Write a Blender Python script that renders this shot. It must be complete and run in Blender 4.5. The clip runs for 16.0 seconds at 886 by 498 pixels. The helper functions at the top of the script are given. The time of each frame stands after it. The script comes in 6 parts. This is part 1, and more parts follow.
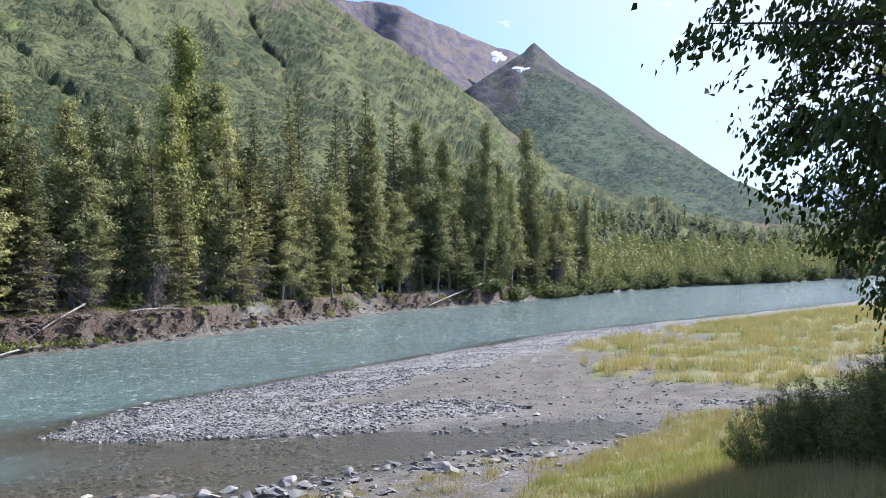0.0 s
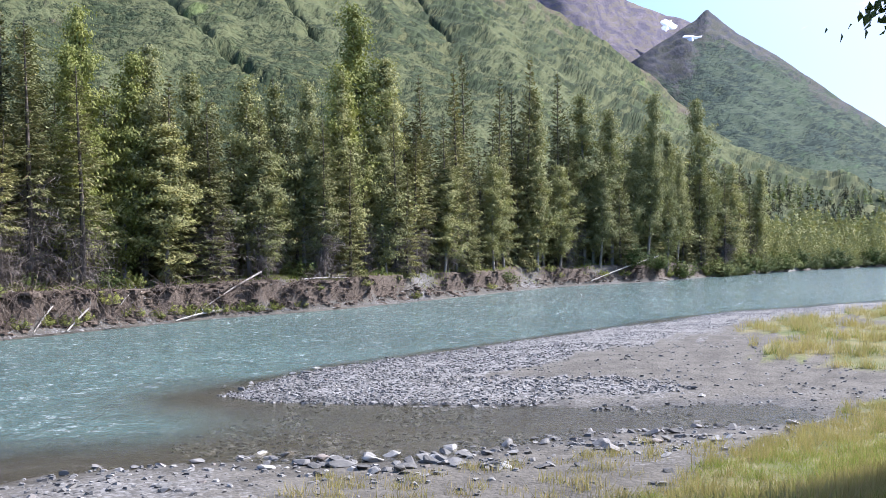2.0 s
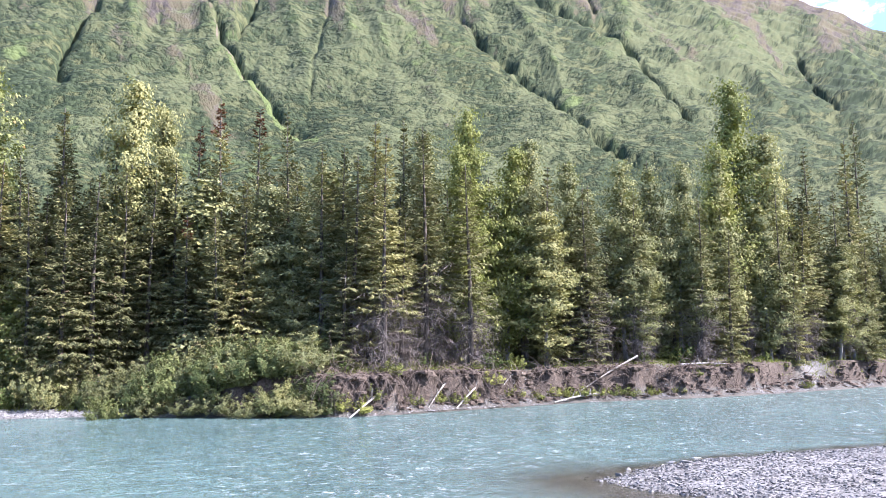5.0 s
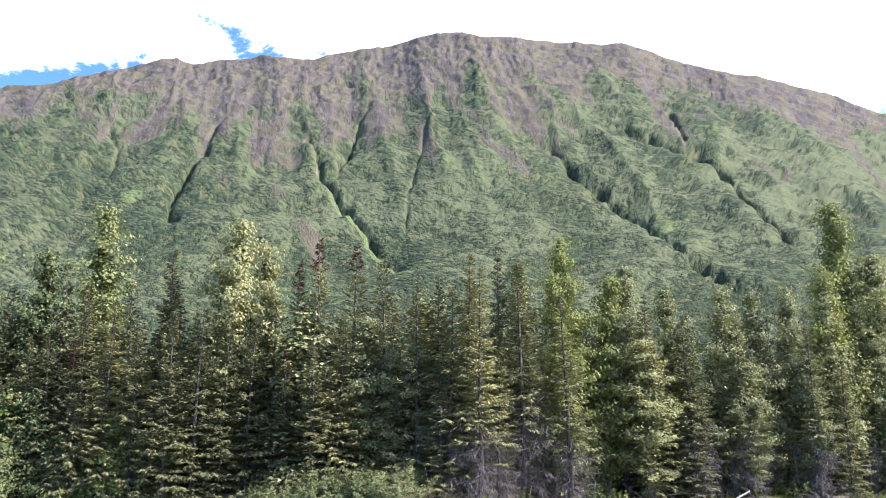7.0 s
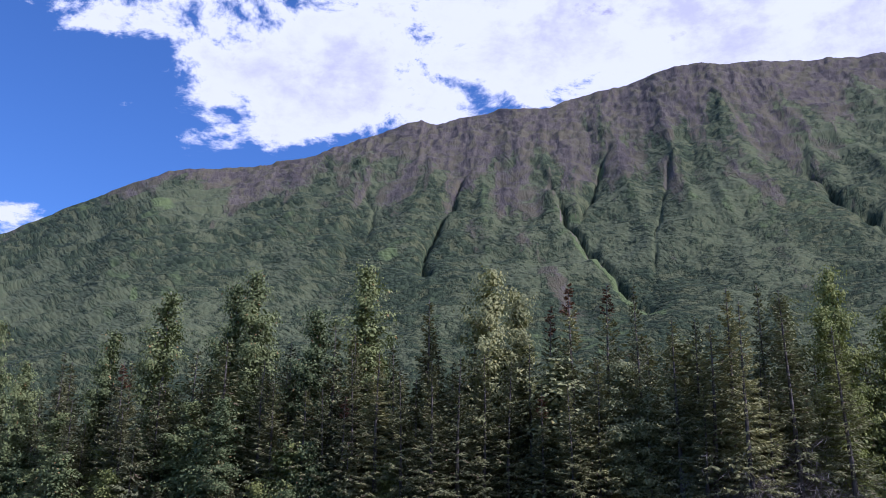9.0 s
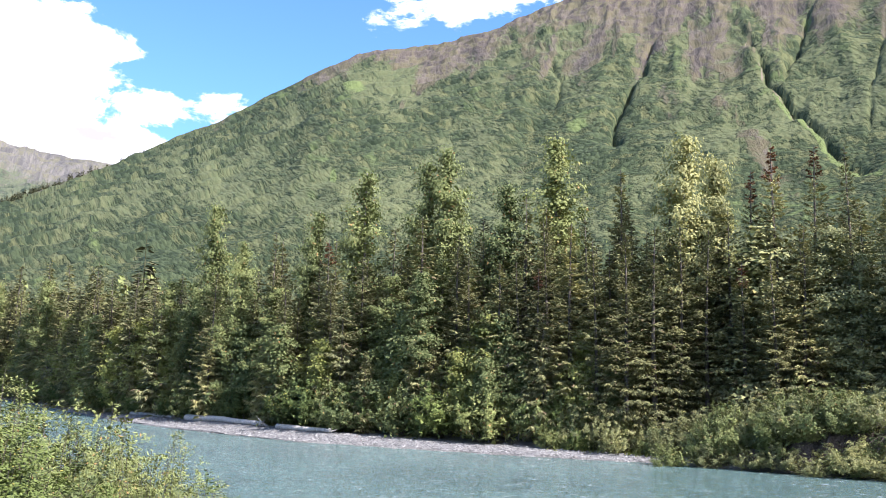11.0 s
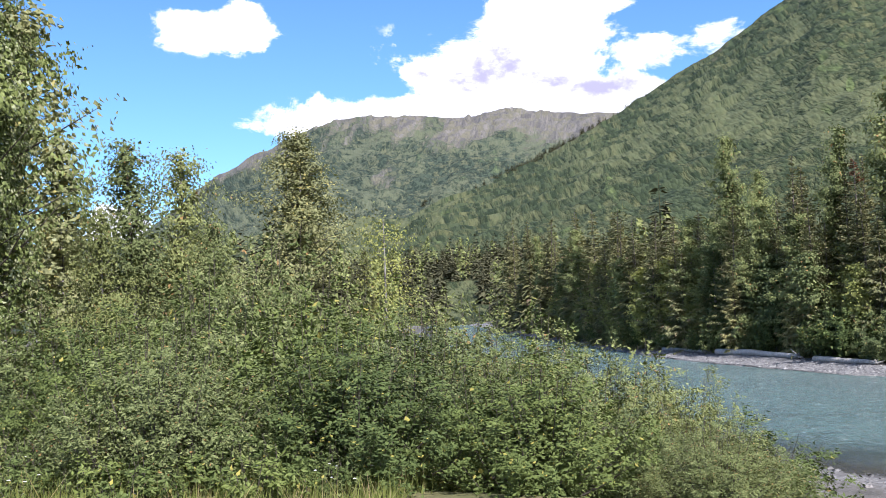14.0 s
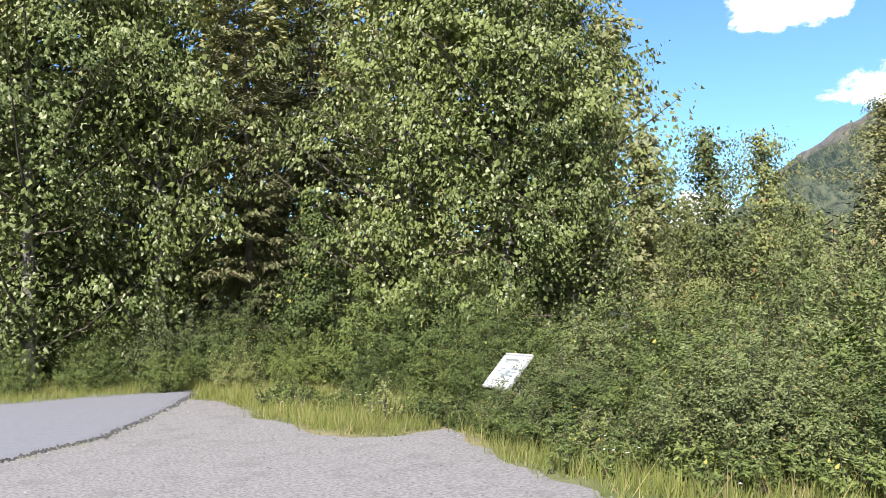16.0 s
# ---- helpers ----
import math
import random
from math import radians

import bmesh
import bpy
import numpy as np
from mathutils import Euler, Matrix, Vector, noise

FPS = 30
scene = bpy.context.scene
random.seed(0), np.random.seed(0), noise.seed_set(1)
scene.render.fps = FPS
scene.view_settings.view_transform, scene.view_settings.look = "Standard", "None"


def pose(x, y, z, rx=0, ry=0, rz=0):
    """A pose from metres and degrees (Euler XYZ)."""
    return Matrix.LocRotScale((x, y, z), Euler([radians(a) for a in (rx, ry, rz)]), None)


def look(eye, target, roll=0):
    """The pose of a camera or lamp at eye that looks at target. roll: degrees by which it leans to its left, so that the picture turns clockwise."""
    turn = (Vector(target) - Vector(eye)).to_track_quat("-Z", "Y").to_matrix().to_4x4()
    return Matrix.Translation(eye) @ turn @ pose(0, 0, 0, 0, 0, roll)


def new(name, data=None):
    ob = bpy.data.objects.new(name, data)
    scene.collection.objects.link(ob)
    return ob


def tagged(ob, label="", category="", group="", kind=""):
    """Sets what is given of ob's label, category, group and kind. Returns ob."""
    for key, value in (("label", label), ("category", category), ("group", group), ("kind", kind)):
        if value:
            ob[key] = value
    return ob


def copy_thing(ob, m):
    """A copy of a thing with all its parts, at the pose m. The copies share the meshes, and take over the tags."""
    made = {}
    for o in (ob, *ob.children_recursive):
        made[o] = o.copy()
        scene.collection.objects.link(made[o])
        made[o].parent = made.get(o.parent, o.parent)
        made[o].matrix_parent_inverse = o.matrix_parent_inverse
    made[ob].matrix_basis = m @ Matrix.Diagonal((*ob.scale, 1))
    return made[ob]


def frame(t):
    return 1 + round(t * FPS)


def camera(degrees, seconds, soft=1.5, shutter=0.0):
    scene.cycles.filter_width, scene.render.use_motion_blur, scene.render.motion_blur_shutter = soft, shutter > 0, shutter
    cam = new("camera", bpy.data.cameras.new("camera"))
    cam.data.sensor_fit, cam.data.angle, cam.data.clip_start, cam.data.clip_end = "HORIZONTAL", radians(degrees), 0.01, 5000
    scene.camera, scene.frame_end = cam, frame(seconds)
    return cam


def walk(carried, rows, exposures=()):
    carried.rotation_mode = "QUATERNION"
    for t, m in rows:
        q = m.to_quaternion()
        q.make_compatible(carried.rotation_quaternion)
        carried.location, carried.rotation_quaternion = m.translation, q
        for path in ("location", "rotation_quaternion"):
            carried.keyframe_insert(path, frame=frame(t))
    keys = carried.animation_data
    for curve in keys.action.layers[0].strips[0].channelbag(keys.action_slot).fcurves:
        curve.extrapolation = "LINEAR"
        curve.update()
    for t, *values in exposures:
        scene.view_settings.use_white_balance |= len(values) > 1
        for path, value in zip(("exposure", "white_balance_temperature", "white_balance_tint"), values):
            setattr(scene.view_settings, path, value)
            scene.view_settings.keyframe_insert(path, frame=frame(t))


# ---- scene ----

# ======== camera: stands on the overlook and turns to its left ========
EYE = Vector((0.0, 0.0, 4.6))
cam = camera(53.0, 16.0, soft=0.5)


def bearing(az, el=0.0, d=1.0):
    """The vector of length d at az degrees to the left of +y and el degrees up."""
    a, e = radians(az), radians(el)
    return Vector((-math.sin(a) * math.cos(e), math.cos(a) * math.cos(e), math.sin(e))) * d


TURN = [
    (0, 0, 1.50, 1.40), (0.5, 2.01, 1.45, 1.68), (1, 4.50, 0.90, 1.25), (1.5, 7.23, 0.35, 0.73), (2, 10.44, -0.02, 0.42),
    (2.5, 14.39, -0.30, 0.45), (3, 17.72, -0.44, 0.36), (3.5, 22.01, -0.45, -0.01), (4, 26.53, -0.04, -0.17), (4.5, 31.27, 1.94, 0.04),
    (5, 34.28, 5.44, -0.04), (5.2, 34.98, 6.68, -0.22)]
TURN += [
    (7.3, 41.81, 14.65, -0.09), (7.5, 42.86, 15.25, -0.13), (8, 46.04, 17.11, 0.03), (8.5, 51.24, 18.14, -0.26),
    (9, 56.87, 16.56, -0.79), (9.2, 58.99, 15.26, -0.84), (11.3, 72.16, 7.10, -0.65), (11.5, 75.17, 6.82, -0.37), (12, 83.17, 5.67, 0.19),
    (12.5, 87.63, 4.69, 0.48), (13, 90.27, 4.33, 0.92), (13.5, 94.12, 4.44, 1.37), (14, 101.67, 4.16, 1.65), (14.5, 112.03, 4.15, 1.41),
    (15, 121.53, 4.04, 1.41), (15.5, 130.20, 3.86, 1.57), (16, 138.14, 4.15, 1.42)]
walk(cam, [(t, look(EYE, EYE + bearing(a, p), -r)) for t, a, p, r in TURN],
     exposures=[(0, 0.84, 5850, 17), (2, 1.02, 5800, 18), (4, 1.38, 5900, 23), (5.2, 1.62, 5750, 25), (7.5, 0.95, 5500, 22), (8.5, 0.12, 5100, 31), (9.2, -0.10, 5100, 32), (10.2, 0.60, 5600, 18),
                (11.3, 1.26, 6000, 19), (12.5, 0.98, 5900, 19), (14, 0.68, 5850, 18), (16, 0.86, 6150, 15)])

# ======== sky and sun ========
SUN_AZ, SUN_EL = -58.0, 44.0
world = bpy.data.worlds.new("sky")
scene.world = world
world.use_nodes = True


class Nodes:
    """Short hand for building a node tree."""

    def __init__(self, tree):
        self.tree = tree
        tree.nodes.clear()

    def add(self, kind, ins=None, **props):
        n = self.tree.nodes.new(kind)
        if "operation" in props:
            n.operation = props["operation"]
        if "use_clamp" in props:
            n.use_clamp = props["use_clamp"]
        if "data_type" in props:
            n.data_type = props["data_type"]
        if "blend_type" in props:
            n.blend_type = props["blend_type"]
        if "interpolation_type" in props:
            n.interpolation_type = props["interpolation_type"]
        if "attribute_name" in props:
            n.attribute_name = props["attribute_name"]
        if "sky_type" in props:
            n.sky_type, n.sun_disc = props["sky_type"], props["sun_disc"]
            n.sun_elevation, n.sun_rotation = props["sun_elevation"], props["sun_rotation"]
            n.air_density, n.dust_density, n.ozone_density = props["air_density"], props["dust_density"], props["ozone_density"]
        for k, v in (ins or {}).items():
            self.put(n.inputs[k], v)
        return n

    def put(self, socket, v):
        if isinstance(v, bpy.types.NodeSocket):
            self.tree.links.new(v, socket)
        elif isinstance(v, bpy.types.Node):
            self.tree.links.new(v.outputs[0], socket)
        else:
            socket.default_value = v

    def math(self, op, a, b=0.0, c=0.0, clamp=False):
        return self.add("ShaderNodeMath", {0: a, 1: b, 2: c}, operation=op, use_clamp=clamp).outputs[0]

    def mix(self, fac, a, b, blend="MIX"):
        n = self.add("ShaderNodeMix", {0: fac, 6: a, 7: b}, data_type="RGBA", blend_type=blend)
        return n.outputs[2]

    def noise(self, scale, detail=4.0, rough=0.55, vec=None, warp=0.0):
        ins = {"Scale": scale, "Detail": detail, "Roughness": rough, "Distortion": warp}
        if vec is not None:
            ins["Vector"] = vec
        return self.add("ShaderNodeTexNoise", ins).outputs[0]

    def ramp(self, fac, *stops):
        n = self.add("ShaderNodeValToRGB", {0: fac})
        els = n.color_ramp.elements
        while len(els) < len(stops):
            els.new(0.5)
        for e, (p, c) in zip(els, stops):
            e.position, e.color = p, (c, c, c, 1) if isinstance(c, (int, float)) else (*c, 1)
        return n.outputs[0]

    def step(self, v, lo, hi):
        return self.add("ShaderNodeMapRange", {0: v, 1: lo, 2: hi}, interpolation_type="SMOOTHSTEP").outputs[0]


def build_sky():
    n = Nodes(world.node_tree)
    out = n.add("ShaderNodeOutputWorld")
    sky = n.add("ShaderNodeTexSky", sky_type="NISHITA", sun_disc=False, sun_elevation=radians(SUN_EL), sun_rotation=radians(-SUN_AZ),
                air_density=1.0, dust_density=0.2, ozone_density=3.0)
    way = n.add("ShaderNodeTexCoord").outputs["Generated"]
    sep = n.add("ShaderNodeSeparateXYZ", {0: way})
    # stretch the noise sideways, as clouds are
    flat = n.add("ShaderNodeVectorMath", {0: way, 1: (1.0, 1.0, 1.7)}, operation="MULTIPLY").outputs[0]
    fine = n.noise(10.0, 10.0, 0.66, flat, 0.25)
    fine = n.math("SUBTRACT", fine, 0.5)
    cover = None
    # banks of cumulus: bearing, height, half width, half height, weight
    for az, el, w, h, k in ((97, 15.0, 7.0, 3.4, 1.0), (94.5, 18.0, 4.2, 3.2, 1.0), (102, 15.2, 2.4, 1.8, 0.9), (107, 12.6, 7.5, 1.6, 0.8), (87, 15.8, 6.0, 1.3, 0.62), (116, 17.8, 3.6, 1.15, 1.0),
                            (114.4, 18.5, 1.5, 1.2, 0.8), (64, 28.0, 11.0, 5.2, 1.0), (52, 35, 20, 9, 1.0), (78, 29.0, 7.5, 1.8, 0.62), (84.5, 16.6, 2.2, 1.1, 0.65), (40, 32.0, 18, 7.5, 1.15),
                            (20, 27, 16, 11, 1.0), (122, 5.5, 2.0, 2.2, 0.8), (-8, 26, 16, 10, 0.8), (92.0, 13.4, 4.5, 1.6, 0.95), (98.5, 13.2, 7.0, 1.8, 1.0)):
        c = bearing(az, el)
        right, up = bearing(az - 90), bearing(az, el + 90)
        u = n.math("DIVIDE", n.add("ShaderNodeVectorMath", {0: way, 1: right}, operation="DOT_PRODUCT").outputs[1], math.sin(radians(w)))
        v = n.math("DIVIDE", n.add("ShaderNodeVectorMath", {0: way, 1: up}, operation="DOT_PRODUCT").outputs[1], math.sin(radians(h)))
        ahead = n.add("ShaderNodeVectorMath", {0: way, 1: c}, operation="DOT_PRODUCT").outputs[1]
        d2 = n.math("ADD", n.math("MULTIPLY", u, u), n.math("MULTIPLY", v, v))
        g = n.math("MULTIPLY", n.math("MULTIPLY", n.math("EXPONENT", n.math("MULTIPLY", d2, -0.8)), k), n.math("GREATER_THAN", ahead, 0.3))
        cover = g if cover is None else n.math("MAXIMUM", cover, g)
    dens = n.math("ADD", cover, n.math("MULTIPLY", fine, 1.9))
    mask = n.math("MULTIPLY", n.step(dens, 0.40, 0.60), n.step(cover, 0.10, 0.30))
    # haze round the sun
    s = bearing(SUN_AZ, SUN_EL)
    toward = n.add("ShaderNodeVectorMath", {0: way, 1: s}, operation="DOT_PRODUCT").outputs[1]
    haze = n.math("MULTIPLY", n.step(toward, 0.38, 0.86), 0.95)
    low = n.noise(13.0, 7.0, 0.6, n.add("ShaderNodeVectorMath", {0: flat, 1: (0.03, 0.02, 0.06)}, operation="ADD").outputs[0])
    deepness = n.math("MULTIPLY", n.step(low, 0.40, 0.60), n.step(dens, 0.60, 1.15))
    under = None
    for az, el, w, h in ((96.8, 14.9, 4.6, 1.3), (91.0, 14.0, 2.0, 0.7)):
        u = n.math("DIVIDE", n.add("ShaderNodeVectorMath", {0: way, 1: bearing(az - 90)}, operation="DOT_PRODUCT").outputs[1], math.sin(radians(w)))
        v = n.math("DIVIDE", n.add("ShaderNodeVectorMath", {0: way, 1: bearing(az, el + 90)}, operation="DOT_PRODUCT").outputs[1], math.sin(radians(h)))
        g = n.math("EXPONENT", n.math("MULTIPLY", n.math("ADD", n.math("MULTIPLY", u, u), n.math("MULTIPLY", v, v)), -0.8))
        g = n.math("MULTIPLY", g, n.math("GREATER_THAN", n.add("ShaderNodeVectorMath", {0: way, 1: bearing(az, el)}, operation="DOT_PRODUCT").outputs[1], 0.3))
        under = g if under is None else n.math("MAXIMUM", under, g)
    under = n.step(n.math("ADD", under, n.math("MULTIPLY", n.math("SUBTRACT", n.noise(16.0, 6.0, 0.62, flat), 0.5), 3.6)), 0.3, 1.0)
    deepness = n.math("MAXIMUM", n.math("MULTIPLY", deepness, 0.5), n.math("MULTIPLY", under, n.step(dens, 0.45, 0.8)))
    shade = n.mix(n.math("MULTIPLY", deepness, 0.9), (9.2, 9.2, 9.25, 1), (3.7, 3.45, 4.6, 1))
    tint = n.mix(1.0, sky.outputs[0], (0.82, 1.08, 1.30, 1), "MULTIPLY")
    col = n.mix(mask, tint, shade)
    col = n.mix(haze, col, (5.7, 5.75, 5.9, 1))
    bg = n.add("ShaderNodeBackground", {0: col, 1: 0.105})
    n.put(out.inputs[0], bg)


build_sky()
sun = new("sun", bpy.data.lights.new("sun", "SUN"))
sun.data.energy, sun.data.angle, sun.data.color = 5.0, radians(0.55), (1.0, 0.95, 0.87)
sun.matrix_world = look(bearing(SUN_AZ, SUN_EL, 100), (0, 0, 0))
tagged(sun, kind="structure")

# ======== materials ========


def material(name):
    m = bpy.data.materials.new(name)
    m.use_nodes = True
    return m, Nodes(m.node_tree)


def finish(n, color, rough=0.8, bump=None, strength=0.5, distance=0.05, metal=0.0, spec=0.4):
    ins = {"Base Color": color, "Roughness": rough, "Metallic": metal, "Specular IOR Level": spec}
    b = n.add("ShaderNodeBsdfPrincipled", ins)
    if bump is not None:
        n.put(b.inputs["Normal"], n.add("ShaderNodeBump", {"Height": bump, "Strength": strength, "Distance": distance}).outputs[0])
    out = n.add("ShaderNodeOutputMaterial")
    n.put(out.inputs[0], b)
    return b, out


def place_of(n):
    return n.add("ShaderNodeNewGeometry").outputs["Position"]


def leaf_material(name, dark, light, old=None, glow=0.22, rough=0.5, amount=0.06):
    """Leaves: each one its own green, some turned; light comes through them."""
    m, n = material(name)
    g = n.add("ShaderNodeNewGeometry")
    r = g.outputs["Random Per Island"]
    who = n.add("ShaderNodeObjectInfo").outputs["Random"]
    col = n.mix(r, (*dark, 1), (*light, 1))
    col = n.mix(n.math("MULTIPLY", who, 0.42), col, (light[0] * 1.1, light[1] * 0.95, light[2] * 0.7, 1))
    patch = n.step(n.noise(0.35, 2.0, 0.5, g.outputs["Position"]), 0.4, 0.65)
    col = n.mix(n.math("MULTIPLY", patch, 0.35), col, (dark[0] * 0.8, dark[1] * 0.85, dark[2], 1))
    each = n.math("ADD", 0.80, n.math("MULTIPLY", who, 0.36))
    col = n.mix(1.0, col, n.add("ShaderNodeCombineColor", {0: each, 1: each, 2: each}).outputs[0], "MULTIPLY")
    if old:
        col = n.mix(n.math("GREATER_THAN", r, 1 - amount), col, (*old, 1))
    b = n.add("ShaderNodeBsdfPrincipled", {"Base Color": col, "Roughness": n.math("MINIMUM", 1.0, rough + 0.15), "Specular IOR Level": 0.14})
    t = n.add("ShaderNodeBsdfTranslucent", {0: n.mix(0.35, col, (light[0] * 1.1, light[1] * 1.3, light[2] * 0.5, 1))})
    out = n.add("ShaderNodeOutputMaterial")
    n.put(out.inputs[0], n.add("ShaderNodeMixShader", {0: glow, 1: b, 2: t}))
    return m


def bark_material(name, a, b, scale=8.0):
    m, n = material(name)
    p = n.add("ShaderNodeVectorMath", {0: place_of(n), 1: (1, 1, 0.25)}, operation="MULTIPLY").outputs[0]
    f = n.noise(scale, 6, 0.65, p)
    big = n.noise(1.3, 3, 0.5, place_of(n))
    col = n.mix(n.step(f, 0.35, 0.65), (*a, 1), (*b, 1))
    col = n.mix(n.math("MULTIPLY", n.step(big, 0.5, 0.7), 0.5), col, (a[0] * 0.7, a[1] * 0.75, a[2] * 0.7, 1))
    finish(n, col, 0.9, f, 0.6, 0.03)
    return m


def stone_material(name="river_stone", pale=1.0):
    m, n = material(name)
    p = place_of(n)
    g = n.add("ShaderNodeNewGeometry")
    r = n.math("FRACT", n.math("ADD", g.outputs["Random Per Island"], n.add("ShaderNodeObjectInfo").outputs["Random"]))
    col = n.ramp(r, (0.0, (0.07, 0.068, 0.066)), (0.25, (0.13, 0.126, 0.12)), (0.7, (0.22, 0.213, 0.20)), (0.93, (0.36, 0.35, 0.33)), (1.0, (0.18, 0.15, 0.13)))
    col = n.mix(1.0, col, (pale, pale, pale, 1), "MULTIPLY")
    f = n.noise(14, 6, 0.6, p)
    col = n.mix(n.math("MULTIPLY", n.step(f, 0.4, 0.7), 0.35), col, (0.25, 0.245, 0.235, 1))
    bands = n.noise(3.5, 3, 0.5, p, 1.5)
    col = n.mix(n.math("MULTIPLY", n.step(bands, 0.5, 0.56), 0.3), col, (0.10, 0.10, 0.105, 1))
    finish(n, col, 0.75, f, 0.4, 0.02)
    return m


def ground_material():
    """Land cover by the sheet's own mask: grass, gravel, bare soil, forest floor."""
    m, n = material("river_land")
    p = place_of(n)
    a = n.add("ShaderNodeAttribute", attribute_name="cover")
    sep = n.add("ShaderNodeSeparateColor", {0: a.outputs["Color"]})
    f1, f2, f3 = n.noise(1.1, 5, 0.6, p), n.noise(9, 5, 0.6, p), n.noise(0.25, 3, 0.5, p)
    v = n.add("ShaderNodeTexVoronoi", {"Vector": p, "Scale": 9.0, "Randomness": 1.0})
    cell = n.add("ShaderNodeSeparateColor", {0: v.outputs["Color"]}).outputs[0]
    mud = n.mix(n.step(f1, 0.35, 0.65), (0.082, 0.075, 0.063, 1), (0.132, 0.121, 0.103, 1))
    mud = n.mix(n.math("MULTIPLY", n.step(f2, 0.55, 0.7), 0.5), mud, (0.165, 0.152, 0.132, 1))
    gravel = n.ramp(cell, (0.0, (0.07, 0.068, 0.066)), (0.4, (0.17, 0.165, 0.158)), (0.8, (0.24, 0.232, 0.222)), (1.0, (0.30, 0.29, 0.28)))
    grass = n.mix(n.step(f1, 0.35, 0.65), (0.13, 0.125, 0.05, 1), (0.23, 0.20, 0.095, 1))
    grass = n.mix(n.math("MULTIPLY", n.step(f3, 0.45, 0.62), 0.6), grass, (0.075, 0.11, 0.028, 1))
    soil = n.mix(n.step(f2, 0.35, 0.65), (0.055, 0.041, 0.031, 1), (0.135, 0.104, 0.080, 1))
    soil = n.mix(n.math("MULTIPLY", n.step(f1, 0.55, 0.7), 0.35), soil, (0.17, 0.14, 0.12, 1))
    edge = n.math("MULTIPLY", n.math("SUBTRACT", f2, 0.5), 0.7)
    pick = lambda s: n.step(n.math("ADD", s, edge), 0.35, 0.65)
    col = n.mix(pick(sep.outputs[1]), mud, gravel)
    col = n.mix(pick(sep.outputs[0]), col, grass)
    col = n.mix(pick(sep.outputs[2]), col, soil)
    h = n.math("ADD", n.math("MULTIPLY", v.outputs["Distance"], -0.6), n.math("MULTIPLY", f2, 0.6))
    # below and just above the river's level the ground is wet and dark
    z = n.add("ShaderNodeSeparateXYZ", {0: p}).outputs[2]
    wet = n.math("MULTIPLY", n.step(n.math("ADD", z, n.math("MULTIPLY", n.math("SUBTRACT", f1, 0.5), 0.12)), 0.10, 0.02), n.step(z, -0.5, -0.02))
    col = n.mix(n.math("MULTIPLY", wet, 0.55), col, n.mix(1.0, col, (0.45, 0.42, 0.36, 1), "MULTIPLY"))
    finish(n, col, n.math("SUBTRACT", 0.92, n.math("MULTIPLY", wet, 0.5)), h, 0.7, 0.06)
    return m


